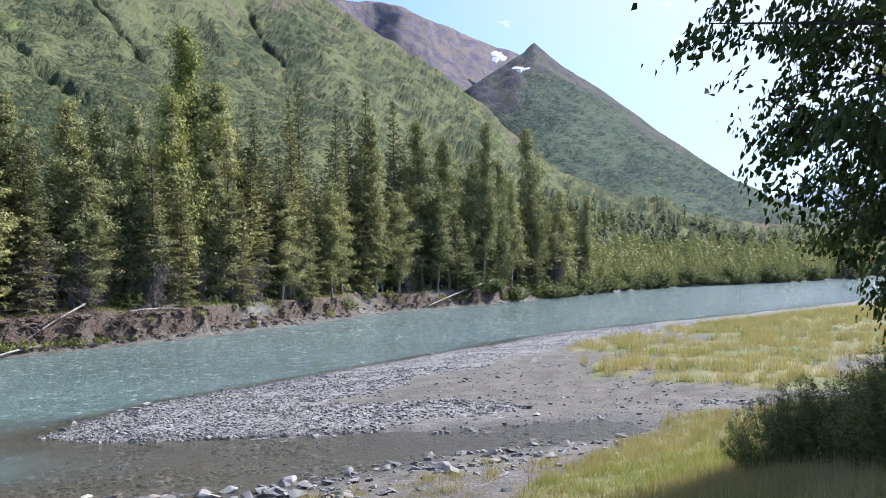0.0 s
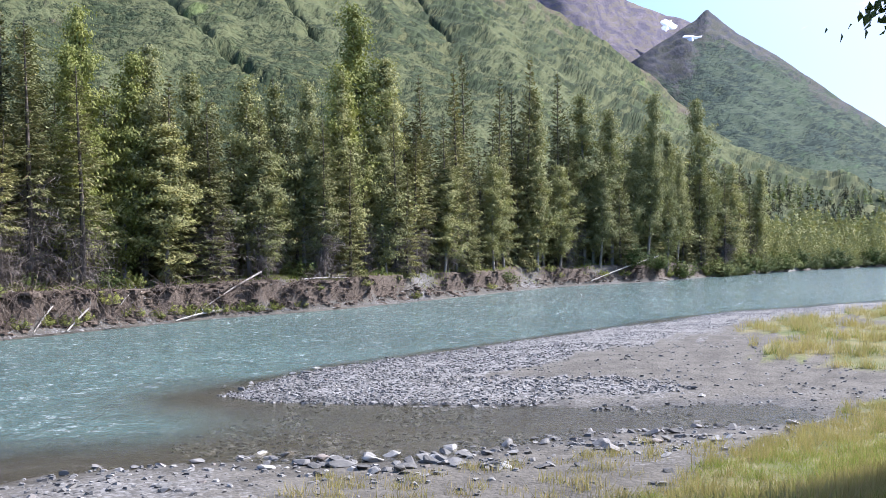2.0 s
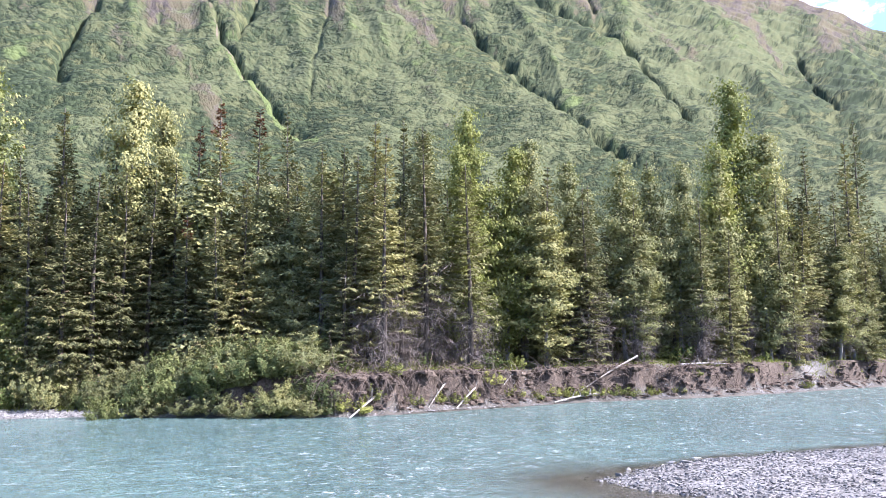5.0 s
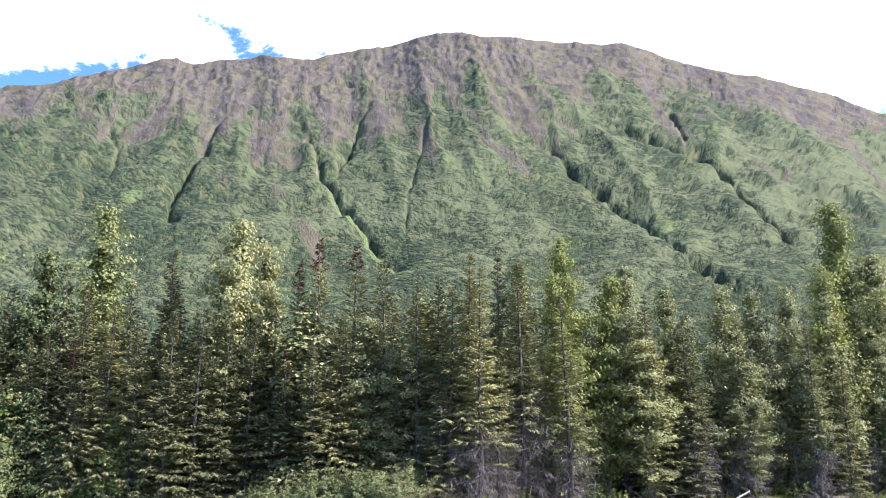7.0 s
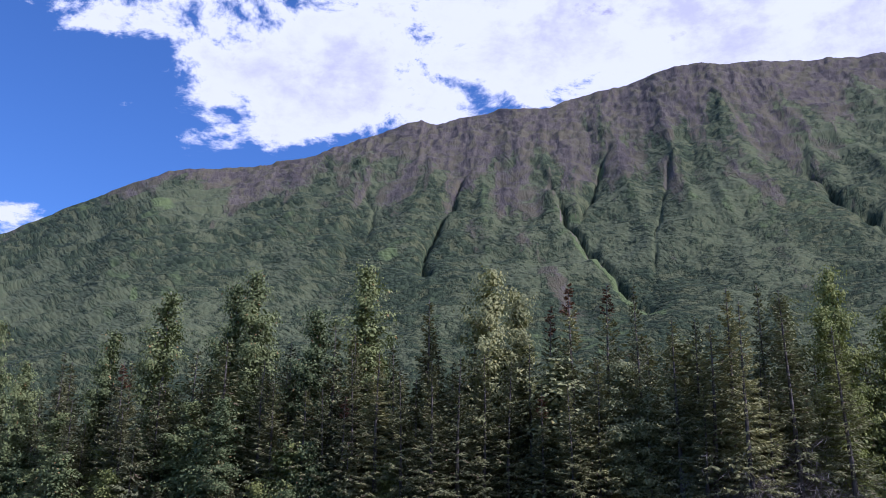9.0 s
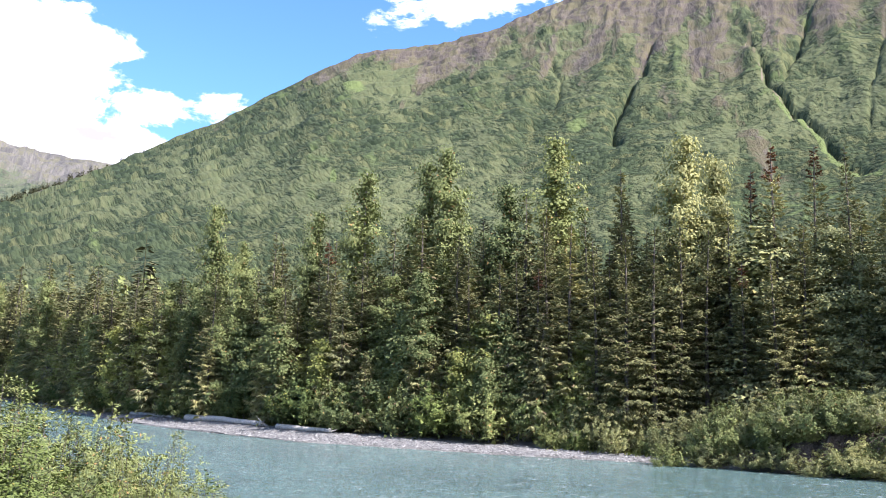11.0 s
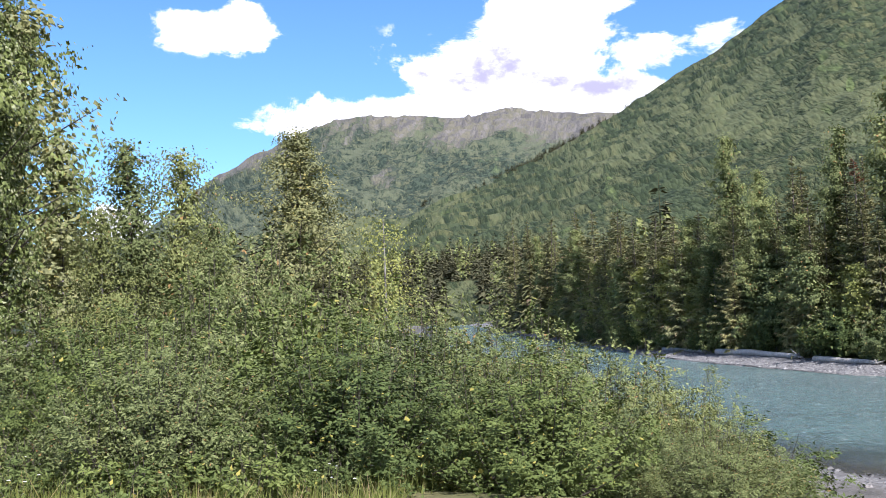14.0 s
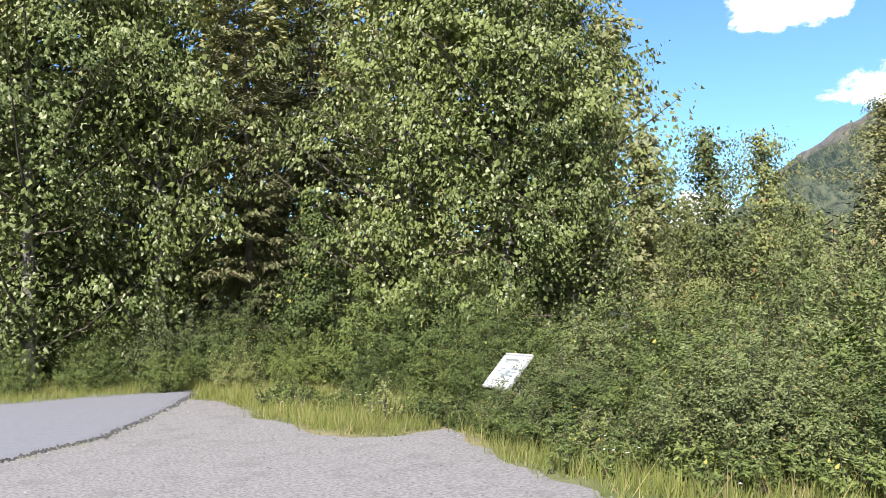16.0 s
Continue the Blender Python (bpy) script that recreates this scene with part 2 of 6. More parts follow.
def mountain_material(name, green, pale, rock_a, rock_b):
    """Alder scrub in long bands over pale meadow below, tundra and ribbed broken rock above."""
    m, n = material(name)
    p = n.add("ShaderNodeAttribute", attribute_name="lie").outputs["Vector"]
    a = n.add("ShaderNodeAttribute", attribute_name="cover")
    sep = n.add("ShaderNodeSeparateColor", {0: a.outputs["Color"]})
    rocky, meadow, wash = sep.outputs[0], sep.outputs[1], sep.outputs[2]
    along = n.add("ShaderNodeVectorMath", {0: p, 1: (0.62, 1.1, 1.0)}, operation="MULTIPLY").outputs[0]
    down = n.add("ShaderNodeVectorMath", {0: n.add("ShaderNodeAttribute", attribute_name="fall").outputs["Vector"], 1: (1.3, 0.5, 1.0)}, operation="MULTIPLY").outputs[0]
    big, mid, fine = n.noise(0.0055, 4, 0.55, p, 0.6), n.noise(0.058, 6, 0.62, along), n.noise(0.19, 4, 0.62, along)
    ribs, grit = n.noise(0.034, 6, 0.70, down, 0.6), n.noise(0.14, 5, 0.74, p)
    dark = tuple(c * f for c, f in zip(green, (0.42, 0.48, 0.50)))
    thick = n.math("ADD", n.math("ADD", n.math("MULTIPLY", big, 0.75), mid), n.math("MULTIPLY", fine, 0.5))
    scrubby = n.step(thick, 1.02, 1.22)
    meadow_col = n.mix(n.step(grit, 0.4, 0.62), (*pale, 1), (pale[0] * 0.78, pale[1] * 0.86, pale[2] * 0.85, 1))
    meadow_col = n.mix(n.math("MULTIPLY", n.step(big, 0.46, 0.62), 0.45), meadow_col, (pale[0] * 1.12, pale[1] * 1.0, pale[2] * 0.85, 1))
    clump = n.add("ShaderNodeTexVoronoi", {"Vector": along, "Scale": 0.19, "Randomness": 1.0})
    tone = n.add("ShaderNodeSeparateColor", {0: clump.outputs["Color"]}).outputs[0]
    scrub = n.mix(n.step(n.math("ADD", n.math("MULTIPLY", tone, 0.6), n.math("MULTIPLY", fine, 0.8)), 0.45, 0.95), (*green, 1), (*dark, 1))
    low = n.mix(scrubby, meadow_col, scrub)
    low = n.mix(n.step(n.math("ADD", meadow, n.math("MULTIPLY", n.math("SUBTRACT", mid, 0.5), 1.0)), 0.45, 0.75), low, (pale[0] * 1.12, pale[1] * 1.3, pale[2], 1))
    rock = n.mix(n.step(ribs, 0.38, 0.62), (*rock_a, 1), (*rock_b, 1))
    rock = n.mix(n.math("MULTIPLY", n.step(grit, 0.50, 0.64), 0.6), rock, (rock_a[0] * 0.6, rock_a[1] * 0.6, rock_a[2] * 0.64, 1))
    tundra = n.mix(n.step(grit, 0.4, 0.6), (pale[0] * 0.92, pale[1] * 0.80, pale[2] * 0.85, 1), (rock_b[0] * 0.9, rock_b[1] * 0.92, rock_b[2] * 0.7, 1))
    rock = n.mix(n.math("MULTIPLY", n.step(n.math("ADD", mid, n.math("MULTIPLY", n.math("SUBTRACT", ribs, 0.5), 0.6)), 0.46, 0.58), 0.75), rock, tundra)
    k = n.math("ADD", rocky, n.math("ADD", n.math("MULTIPLY", n.math("SUBTRACT", ribs, 0.5), 0.7), n.math("ADD", n.math("MULTIPLY", n.math("SUBTRACT", mid, 0.5), 0.9), n.math("MULTIPLY", n.math("SUBTRACT", fine, 0.5), 0.5))))
    k = n.step(k, 0.38, 0.66)
    col = n.mix(k, low, rock)
    bare = n.step(n.math("ADD", wash, n.math("MULTIPLY", n.math("SUBTRACT", grit, 0.5), 0.9)), 0.5, 0.75)
    col = n.mix(bare, col, (rock_b[0] * 1.2, rock_b[1] * 1.2, rock_b[2] * 1.15, 1))
    lump = n.math("SUBTRACT", 0.8, clump.outputs["Distance"])
    bush = n.math("MULTIPLY", n.math("ADD", n.math("MULTIPLY", lump, 0.45), n.math("MULTIPLY", scrubby, n.math("ADD", 0.35, n.math("MULTIPLY", fine, 0.5)))), n.math("SUBTRACT", 1.0, k))
    crag = n.math("MULTIPLY", n.math("ADD", n.math("MULTIPLY", ribs, 0.4), n.math("MULTIPLY", grit, 0.9)), k)
    h = n.math("ADD", n.math("ADD", bush, crag), n.math("MULTIPLY", grit, 0.3))
    finish(n, col, 0.95, h, 0.9, 2.5, spec=0.08)
    return m


def water_material():
    """Milky glacial water that clears over the shallows, its ripples both bumped and painted in tone."""
    m, n = material("glacial_water")
    p = place_of(n)
    a = n.add("ShaderNodeAttribute", attribute_name="flow")
    sep = n.add("ShaderNodeSeparateColor", {0: a.outputs["Color"]})
    deep, rough = sep.outputs[0], sep.outputs[1]
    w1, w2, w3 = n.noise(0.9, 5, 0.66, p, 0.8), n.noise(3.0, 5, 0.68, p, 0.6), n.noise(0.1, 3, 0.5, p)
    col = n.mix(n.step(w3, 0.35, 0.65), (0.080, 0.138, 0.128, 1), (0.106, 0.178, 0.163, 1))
    # light on ripple crests and shade in troughs are put into the colour
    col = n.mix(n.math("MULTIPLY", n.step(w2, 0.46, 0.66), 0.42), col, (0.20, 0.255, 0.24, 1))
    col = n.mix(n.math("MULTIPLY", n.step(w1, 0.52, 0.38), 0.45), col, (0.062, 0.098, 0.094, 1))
    # white flecks: foam, and sun glints painted as colour
    foam_glints = n.math("MULTIPLY", n.step(n.noise(1.9, 8, 0.76, p, 1.4), 0.55, 0.63), n.math("MULTIPLY", rough, 1.1))
    col = n.mix(foam_glints, col, (0.75, 0.8, 0.8, 1))
    h = n.math("ADD", n.math("MULTIPLY", w1, 1.0), n.math("ADD", n.math("MULTIPLY", w2, 0.5), n.math("MULTIPLY", n.noise(6.0, 3, 0.6, p, 0.4), 0.16)))
    bump = n.add("ShaderNodeBump", {"Height": h, "Strength": n.math("ADD", 0.22, n.math("ADD", n.math("MULTIPLY", deep, 0.42), n.math("MULTIPLY", rough, 0.36))), "Distance": 0.40}).outputs[0]
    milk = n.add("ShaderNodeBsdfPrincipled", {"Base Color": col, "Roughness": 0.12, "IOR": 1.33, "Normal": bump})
    clear = n.add("ShaderNodeBsdfTransparent", {0: (0.93, 0.90, 0.80, 1)})
    gloss = n.add("ShaderNodeBsdfGlossy", {0: (1, 1, 1, 1), "Roughness": 0.12, "Normal": bump})
    fres = n.add("ShaderNodeFresnel", {"IOR": 1.33, "Normal": bump})
    silt = n.add("ShaderNodeBsdfDiffuse", {0: n.mix(n.step(w2, 0.35, 0.65), (0.066, 0.064, 0.050, 1), (0.100, 0.096, 0.078, 1))})
    body = n.add("ShaderNodeMixShader", {0: 0.32, 1: clear, 2: silt})
    thin = n.add("ShaderNodeMixShader", {0: n.math("MULTIPLY", fres.outputs[0], 0.75), 1: body, 2: gloss})
    out = n.add("ShaderNodeOutputMaterial")
    n.put(out.inputs[0], n.add("ShaderNodeMixShader", {0: deep, 1: thin, 2: milk}))
    return m


def plain(name, a, b, rough=0.8, scale=20.0, metal=0.0, bump=0.3):
    m, n = material(name)
    p = place_of(n)
    f = n.noise(scale, 6, 0.62, p)
    g = n.noise(scale * 0.12, 3, 0.5, p)
    col = n.mix(n.step(f, 0.35, 0.65), (*a, 1), (*b, 1))
    col = n.mix(n.math("MULTIPLY", n.step(g, 0.5, 0.7), 0.3), col, (a[0] * 0.75, a[1] * 0.75, a[2] * 0.75, 1))
    finish(n, col, rough, f, bump, 0.01, metal)
    return m


LAND, WATER, STONE, PALESTONE = ground_material(), water_material(), stone_material(), stone_material("pale_slab", 1.55)
SLOPE = mountain_material("mountain_slope", (0.064, 0.081, 0.040), (0.112, 0.121, 0.059), (0.082, 0.069, 0.060), (0.140, 0.118, 0.092))
# this ridge's base colours carry the bluish haze of distance
HAZED_RIDGE = mountain_material("hazed_ridge", (0.085, 0.105, 0.085), (0.13, 0.135, 0.10), (0.095, 0.088, 0.118), (0.175, 0.15, 0.168))
WESTROCK = mountain_material("west_slope", (0.058, 0.076, 0.054), (0.112, 0.122, 0.076), (0.105, 0.100, 0.094), (0.185, 0.172, 0.152))
# peak and far hills: blue air haze is put into the base colours
HAZED_PEAK = mountain_material("hazed_peak", (0.042, 0.064, 0.052), (0.070, 0.092, 0.062), (0.058, 0.062, 0.074), (0.10, 0.096, 0.10))
HAZY = plain("haze_blue_hill", (0.16, 0.21, 0.28), (0.19, 0.24, 0.31), 0.95, 0.01)
SNOW = plain("old_snow", (0.78, 0.80, 0.84), (0.86, 0.87, 0.9), 0.6, 0.2)
COTTON = leaf_material("cottonwood_leaf", (0.180, 0.190, 0.082), (0.365, 0.375, 0.178), (0.35, 0.31, 0.11), 0.18)
POPLAR = leaf_material("yellow_poplar_leaf", (0.15, 0.175, 0.048), (0.33, 0.355, 0.120), (0.3, 0.3, 0.08), 0.18)
SPRUCE = leaf_material("spruce_needle", (0.108, 0.116, 0.054), (0.36, 0.36, 0.175), (0.20, 0.14, 0.085), 0.10, 0.6, 0.05)
DARKSPRUCE = leaf_material("dark_spruce_needle", (0.068, 0.078, 0.037), (0.255, 0.262, 0.125), (0.18, 0.13, 0.08), 0.08, 0.6, 0.05)
FARSPRUCE = leaf_material("distant_spruce_needle", (0.052, 0.055, 0.032), (0.155, 0.155, 0.082), None, 0.0, 0.8)
DEADTOP = leaf_material("browned_needle", (0.11, 0.055, 0.032), (0.20, 0.105, 0.06), None, 0.1, 0.7)
WILLOW = leaf_material("willow_leaf", (0.056, 0.082, 0.028), (0.265, 0.305, 0.125), (0.33, 0.20, 0.08), 0.10, 0.55, 0.018)
ALDER = leaf_material("alder_leaf", (0.045, 0.070, 0.020), (0.160, 0.208, 0.066), (0.32, 0.29, 0.07), 0.08, 0.5, 0.02)
GRASS = leaf_material("dry_grass", (0.25, 0.225, 0.095), (0.49, 0.43, 0.225), (0.43, 0.32, 0.18), 0.30, 0.6, 0.2)
GREENGRASS = leaf_material("green_grass", (0.125, 0.160, 0.042), (0.30, 0.34, 0.11), (0.36, 0.32, 0.15), 0.4, 0.55, 0.12)
# the palest leaves are undersides, and glossy glints put into the colour
PALE = leaf_material("pale_cottonwood_leaf", (0.047, 0.074, 0.020), (0.215, 0.265, 0.095), (0.31, 0.33, 0.18), 0.08, 0.40, 0.14)
# backlit shade is put into this dark leaf colour
SHADELEAF = leaf_material("backlit_dark_leaf", (0.045, 0.078, 0.022), (0.12, 0.165, 0.05), None, 0.14)
BARK = bark_material("grey_bark", (0.13, 0.115, 0.10), (0.30, 0.285, 0.26))
DARKBARK = bark_material("spruce_bark", (0.075, 0.06, 0.05), (0.18, 0.15, 0.13))
TWIG = bark_material("dead_twig", (0.14, 0.115, 0.10), (0.26, 0.225, 0.20))
ROOT = bark_material("bank_root", (0.10, 0.075, 0.06), (0.26, 0.205, 0.165))
STEM = bark_material("willow_stem", (0.06, 0.05, 0.038), (0.13, 0.11, 0.085))
DRIFT = bark_material("driftwood", (0.30, 0.275, 0.245), (0.55, 0.52, 0.48), 14.0)
SOD = plain("slumped_earth", (0.060, 0.045, 0.034), (0.17, 0.13, 0.10), 0.95, 7.0, bump=0.8)
OLDTAR = plain("broken_asphalt", (0.035, 0.035, 0.037), (0.09, 0.09, 0.092), 0.9, 40)
FLOWER = plain("white_petal", (0.62, 0.63, 0.58), (0.78, 0.78, 0.74), 0.8, 30)
FINEGRAVEL = plain("fine_gravel", (0.155, 0.146, 0.138), (0.28, 0.265, 0.25), 0.9, 24, bump=0.9)
ASPHALT = plain("asphalt", (0.17, 0.17, 0.185), (0.22, 0.22, 0.235), 0.85, 60)

# ======== helpers for meshes ========


def mesh_of(name, verts, faces, smooth=False):
    me = bpy.data.meshes.new(name)
    me.from_pydata(np.asarray(verts, dtype=float).tolist(), [], faces.tolist() if hasattr(faces, "tolist") else faces)
    if smooth:
        me.polygons.foreach_set("use_smooth", np.ones(len(me.polygons), dtype=bool))
    return me


def hold(name, me, mat, parent=None, label=""):
    """Links a mesh as one object, under a thing when one is given."""
    ob = new(name, me)
    if mat is not None and not me.materials:
        me.materials.append(mat)
    if parent is not None:
        ob.parent = parent
    if label:
        tagged(ob, label)
    return ob


def colour_layer(me, name, values):
    at = me.color_attributes.new(name, "FLOAT_COLOR", "POINT")
    v = np.ones((len(me.vertices), 4), dtype=np.float32)
    v[:, :values.shape[1]] = values
    at.data.foreach_set("color", v.ravel())


def grid_faces(rows, cols, wrap=False):
    i, j = np.meshgrid(np.arange(rows - 1), np.arange(cols if wrap else cols - 1), indexing="ij")
    k = (j + 1) % cols
    return np.stack([i * cols + j, i * cols + k, (i + 1) * cols + k, (i + 1) * cols + j], -1).reshape(-1, 4)


def smooth01(v, lo, hi):
    t = np.clip((v - lo) / (hi - lo), 0, 1)
    return t * t * (3 - 2 * t)


def wave(x, y, scale, seed=0.0, octaves=4):
    """Cheap smooth noise between about -1 and 1, by turned sine waves."""
    s, amp, total = 0.0, 1.0, 0.0
    for o in range(octaves):
        for k in range(3):
            a = seed * 1.7 + o * 2.3 + k * 2.094
            f = scale * 2 ** o * (1 + 0.23 * k)
            s = s + amp * np.sin(f * (x * math.cos(a) + y * math.sin(a)) + 5.1 * seed + 1.9 * k + o + 1.3 * np.sin(f * 0.6 * (y * math.cos(a) - x * math.sin(a)) + k))
        total += 3 * amp * 0.62
        amp *= 0.55
    return s / total


PERM = np.random.default_rng(99).permutation(512)
GRAD = np.array([(math.cos(k * 0.3927), math.sin(k * 0.3927)) for k in range(16)])


def perlin(x, y, seed=0):
    """Gradient noise, about -0.7 to 0.7."""
    x, y = np.asarray(x, dtype=float) + 31.7 * seed + 1000, np.asarray(y, dtype=float) - 17.3 * seed + 1000
    xi, yi = np.floor(x).astype(int), np.floor(y).astype(int)
    xf, yf = x - xi, y - yi
    u, v = xf * xf * xf * (xf * (xf * 6 - 15) + 10), yf * yf * yf * (yf * (yf * 6 - 15) + 10)

    def corner(dx, dy):
        g = GRAD[PERM[(PERM[(xi + dx) % 512] + yi + dy) % 512] % 16]
        return g[..., 0] * (xf - dx) + g[..., 1] * (yf - dy)

    a, b, c, d = corner(0, 0), corner(1, 0), corner(0, 1), corner(1, 1)
    return (a + u * (b - a)) * (1 - v) + (c + u * (d - c)) * v


def fbm(x, y, octaves=5, gain=0.5, seed=0):
    return sum(gain ** o * perlin(x * 2.03 ** o, y * 2.03 ** o, seed + o) for o in range(octaves)) * 1.3


def ridged(x, y, octaves=5, gain=0.5, seed=0):
    """Sharp crests, 0 in the hollows to about 1."""
    return sum(gain ** o * (1 - np.abs(perlin(x * 2.03 ** o, y * 2.03 ** o, seed + o)) * 2.2) for o in range(octaves)) / sum(gain ** o for o in range(octaves))


def line_distance(x, y, line, closed=False):
    """Distance of points to a polyline, the side (+ to its left) and how far along it the nearest place is."""
    pts = np.array(line, dtype=float)
    if closed:
        pts = np.vstack([pts, pts[:1]])
    best, side = np.full(np.shape(x), 1e9), np.zeros(np.shape(x))
    along, run = np.zeros(np.shape(x)), 0.0
    for (ax, ay), (bx, by) in zip(pts[:-1], pts[1:]):
        dx, dy = bx - ax, by - ay
        length = math.hypot(dx, dy)
        t = np.clip(((x - ax) * dx + (y - ay) * dy) / length ** 2, 0, 1)
        d = np.hypot(x - ax - t * dx, y - ay - t * dy)
        near = d < best - 1e-9
        cross = dx * (y - ay) - dy * (x - ax)
        side = np.where(near, np.sign(cross), side)
        along = np.where(near, run + t * length, along)
        best = np.where(near, d, best)
        run += length
    return best, side, along


def inside(x, y, ring):
    res = np.zeros(np.shape(x), dtype=bool)
    pts = list(ring)
    for (ax, ay), (bx, by) in zip(pts, pts[1:] + pts[:1]):
        hit = (ay > y) != (by > y)
        xx = ax + (y - ay) * (bx - ax) / ((by - ay) if by != ay else 1e-9)
        res ^= hit & (x < xx)
    return res


# ======== the lie of the land (river level is 0) ========
FAR = [(180, 330), (87, 222), (53, 200), (30.5, 168), (6, 121), (-6, 105), (-15.5, 78), (-20.5, 65), (-26.5, 54.5), (-32, 38), (-41, 31.5), (-44.5, 27), (-50, 21),
       (-61, 13), (-74, 6.5), (-87, 1.5), (-105, -2.5), (-137, -11), (-226, -34), (-420, -80)]
NEAR = [(190, 250), (90, 152), (37, 92.5), (20, 76.4), (8.8, 65.3), (2.2, 55.2), (-2.6, 46.6), (-7.2, 39.1), (-10.5, 33.7), (-11.9, 29.4), (-12.2, 26.4), (-10.3, 25.3),
        (-6.3, 25.4), (-3.1, 25.7), (0.1, 26.0), (2.6, 26.3), (4.6, 26.9), (5.6, 25.9), (4.6, 24.4), (3.1, 23.6), (0.1, 22.7), (-2.1, 20.9), (-4, 19.6), (-6, 18.7), (-9.0, 18.0),
        (-11.6, 16.3), (-13.2, 14.4), (-14.7, 12.7), (-18.5, 11), (-23, 9), (-26, 6.2), (-28, 3.4), (-36, -3), (-50, -12), (-90, -24), (-140, -36), (-226, -52), (-420, -100)]
PLATEAU = [(120, 60), (40, 22), (14, 10.5), (6, 6.5), (2, 5.2), (-3, 4.2), (-6, 2.8), (-7.8, 0.2), (-8.3, -3), (-9.6, -6), (-11.6, -9.5), (-13.2, -14), (-16, -24), (-24, -44), (-60, -90), (-200, -300), (600, -300)]


def height(x, y):
    """Height of the ground, and the weights of grass, gravel and bare soil."""
    x, y = np.asarray(x, dtype=float), np.asarray(y, dtype=float)
    df, sf, af = line_distance(x, y, FAR)
    dn, sn, an = line_distance(x, y, NEAR)
    far, near = sf < 0, sn > 0
    az = np.degrees(np.arctan2(-x, y))
    n1, n2, n3 = wave(x, y, 0.35, 1.0), wave(x, y, 1.6, 2.0, 3), wave(x, y, 0.05, 3.0)
    # far side: an undercut bank of earth, a scrubby bank, then a low bar of stones
    cut = smooth01(az, -9.5, -5) * (1 - smooth01(az, 45, 52))
    bar = smooth01(az, 50, 54.5) * (1 - smooth01(az, 110, 120))
    scree = sum(k * np.exp(-((az - c) / w) ** 2) for c, w, k in ((11.9, 1.2, 1.0), (4.9, 1.0, 0.8), (0.2, 1.2, 0.8), (20.5, 0.7, 0.6), (29.0, 0.6, 0.5)))
    top = 0.9 + 1.35 * cut + 0.3 * n1 * cut
    start = 0.6 + 0.9 * (0.5 + 0.5 * n1) * cut + 0.4 * n2 * cut
    zcut = 0.42 * smooth01(df, 0, start + 0.2) + (top - 0.42) * smooth01(df, start * (1 - 0.6 * scree), start + 0.8 + 0.3 * n2 + 1.6 * scree) + 0.15 * smooth01(df, 2, 9)
    zbar = 0.5 * smooth01(df, 0, 3.5) + 0.9 * smooth01(df, 4.0, 9.0) + 0.05 * n2
    zfar = zcut * (1 - bar) + zbar * bar + 0.25 * n3 + 0.02 * np.maximum(df - 25, 0)
    # near side: shoals, a stony foot, a slope up to the overlook
    dp, sp, ap = line_distance(x, y, PLATEAU)
    on = inside(x, y, PLATEAU)
    out = np.where(on, -dp, dp)
    shoal = 0.07 * np.minimum(dn, 4) + 0.045 * np.clip(dn - 4, 0, 8) + 0.03 * n2 * smooth01(dn, 0.3, 2) + 0.05 * n1 * smooth01(dn, 0.5, 3)
    spit = smooth01(y, 24.5, 27)
    shoal = shoal * (1 - 0.25 * spit)
    run = 8.5 + 5.0 * smooth01(x, 0, 8)
    rise = 1 - smooth01(out, -0.5, run)
    slope = 1 - np.clip(out / run, 0, 1)
    rise = 0.5 * rise + 0.5 * slope
    znear = np.minimum(shoal, 0.9) * (1 - rise) + 2.98 * rise + 0.06 * n1 * smooth01(out, 0.5, 3)
    bed = -np.minimum(0.10 * np.minimum(df, dn) + 0.03, 0.9) + 0.04 * n2
    quiet = (dn < 4.5) & (y < 27) & (y > 17) & (x > -13)
    bed = np.where(quiet, np.maximum(bed, -0.28 + 0.03 * n2), bed)
    z = np.where(far, zfar, np.where(near, znear, bed))
    meadow = smooth01(x - (3.0 + 0.10 * (y - 30)), 0, 3) * smooth01(y, 27, 31) * smooth01(dn, 5, 9)
    meadow = meadow * smooth01(0.9 * n1 + 0.35 * n2 + 0.02 * (x - 6), -0.55, 0.25)
    bankside = smooth01(x - (0.2 + 0.52 * (y - 15)) + 0.6 * n1, -0.5, 1.2) * (y < 27)
    grass_near = np.maximum(np.maximum(smooth01(rise, 0.18, 0.32), bankside), meadow)
    grass_near = np.where(on, 0.8, grass_near)
    grass = np.where(far, smooth01(df, 2, 5) * (0.55 + 0.3 * n1) * (1 - 0.3 * bar), np.where(near, grass_near, 0))
    stone_foot = smooth01(dn, 6.5, 4) * (y < 30) * 0.8
    dr = line_distance(x, y, NEAR[:12])[0]
    stony_spit = (y > 24) * smooth01(dr + 2.2 * n1 + 0.7 * n2 - 0.03 * (y - 30), 9.0, 3.8)
    gravel = np.where(far, np.maximum(bar * smooth01(df, 6, 4), 0.75 * smooth01(df, start + 0.4, start) * (0.4 + 0.6 * n1)), np.where(near, np.maximum(stone_foot * (0.5 + 0.5 * n1), stony_spit), 0.35))
    gravel = np.where(on, 0.2, np.where(far & (df < 3.4), np.maximum(gravel, 0.55 * scree), gravel))
    steep = smooth01(df, start - 0.1, start + 0.15) * (1 - smooth01(df, start + 1.5, start + 3.0)) * (1 - bar) * (1 - scree)
    soil = np.where(far, np.maximum(steep, smooth01(df, 6, 10) * 0.75), 0)
    return z, np.stack([grass, gravel, soil], -1), far, near, df, dn, out


def ground_z(x, y):
    return float(height(np.array([x]), np.array([y]))[0][0])


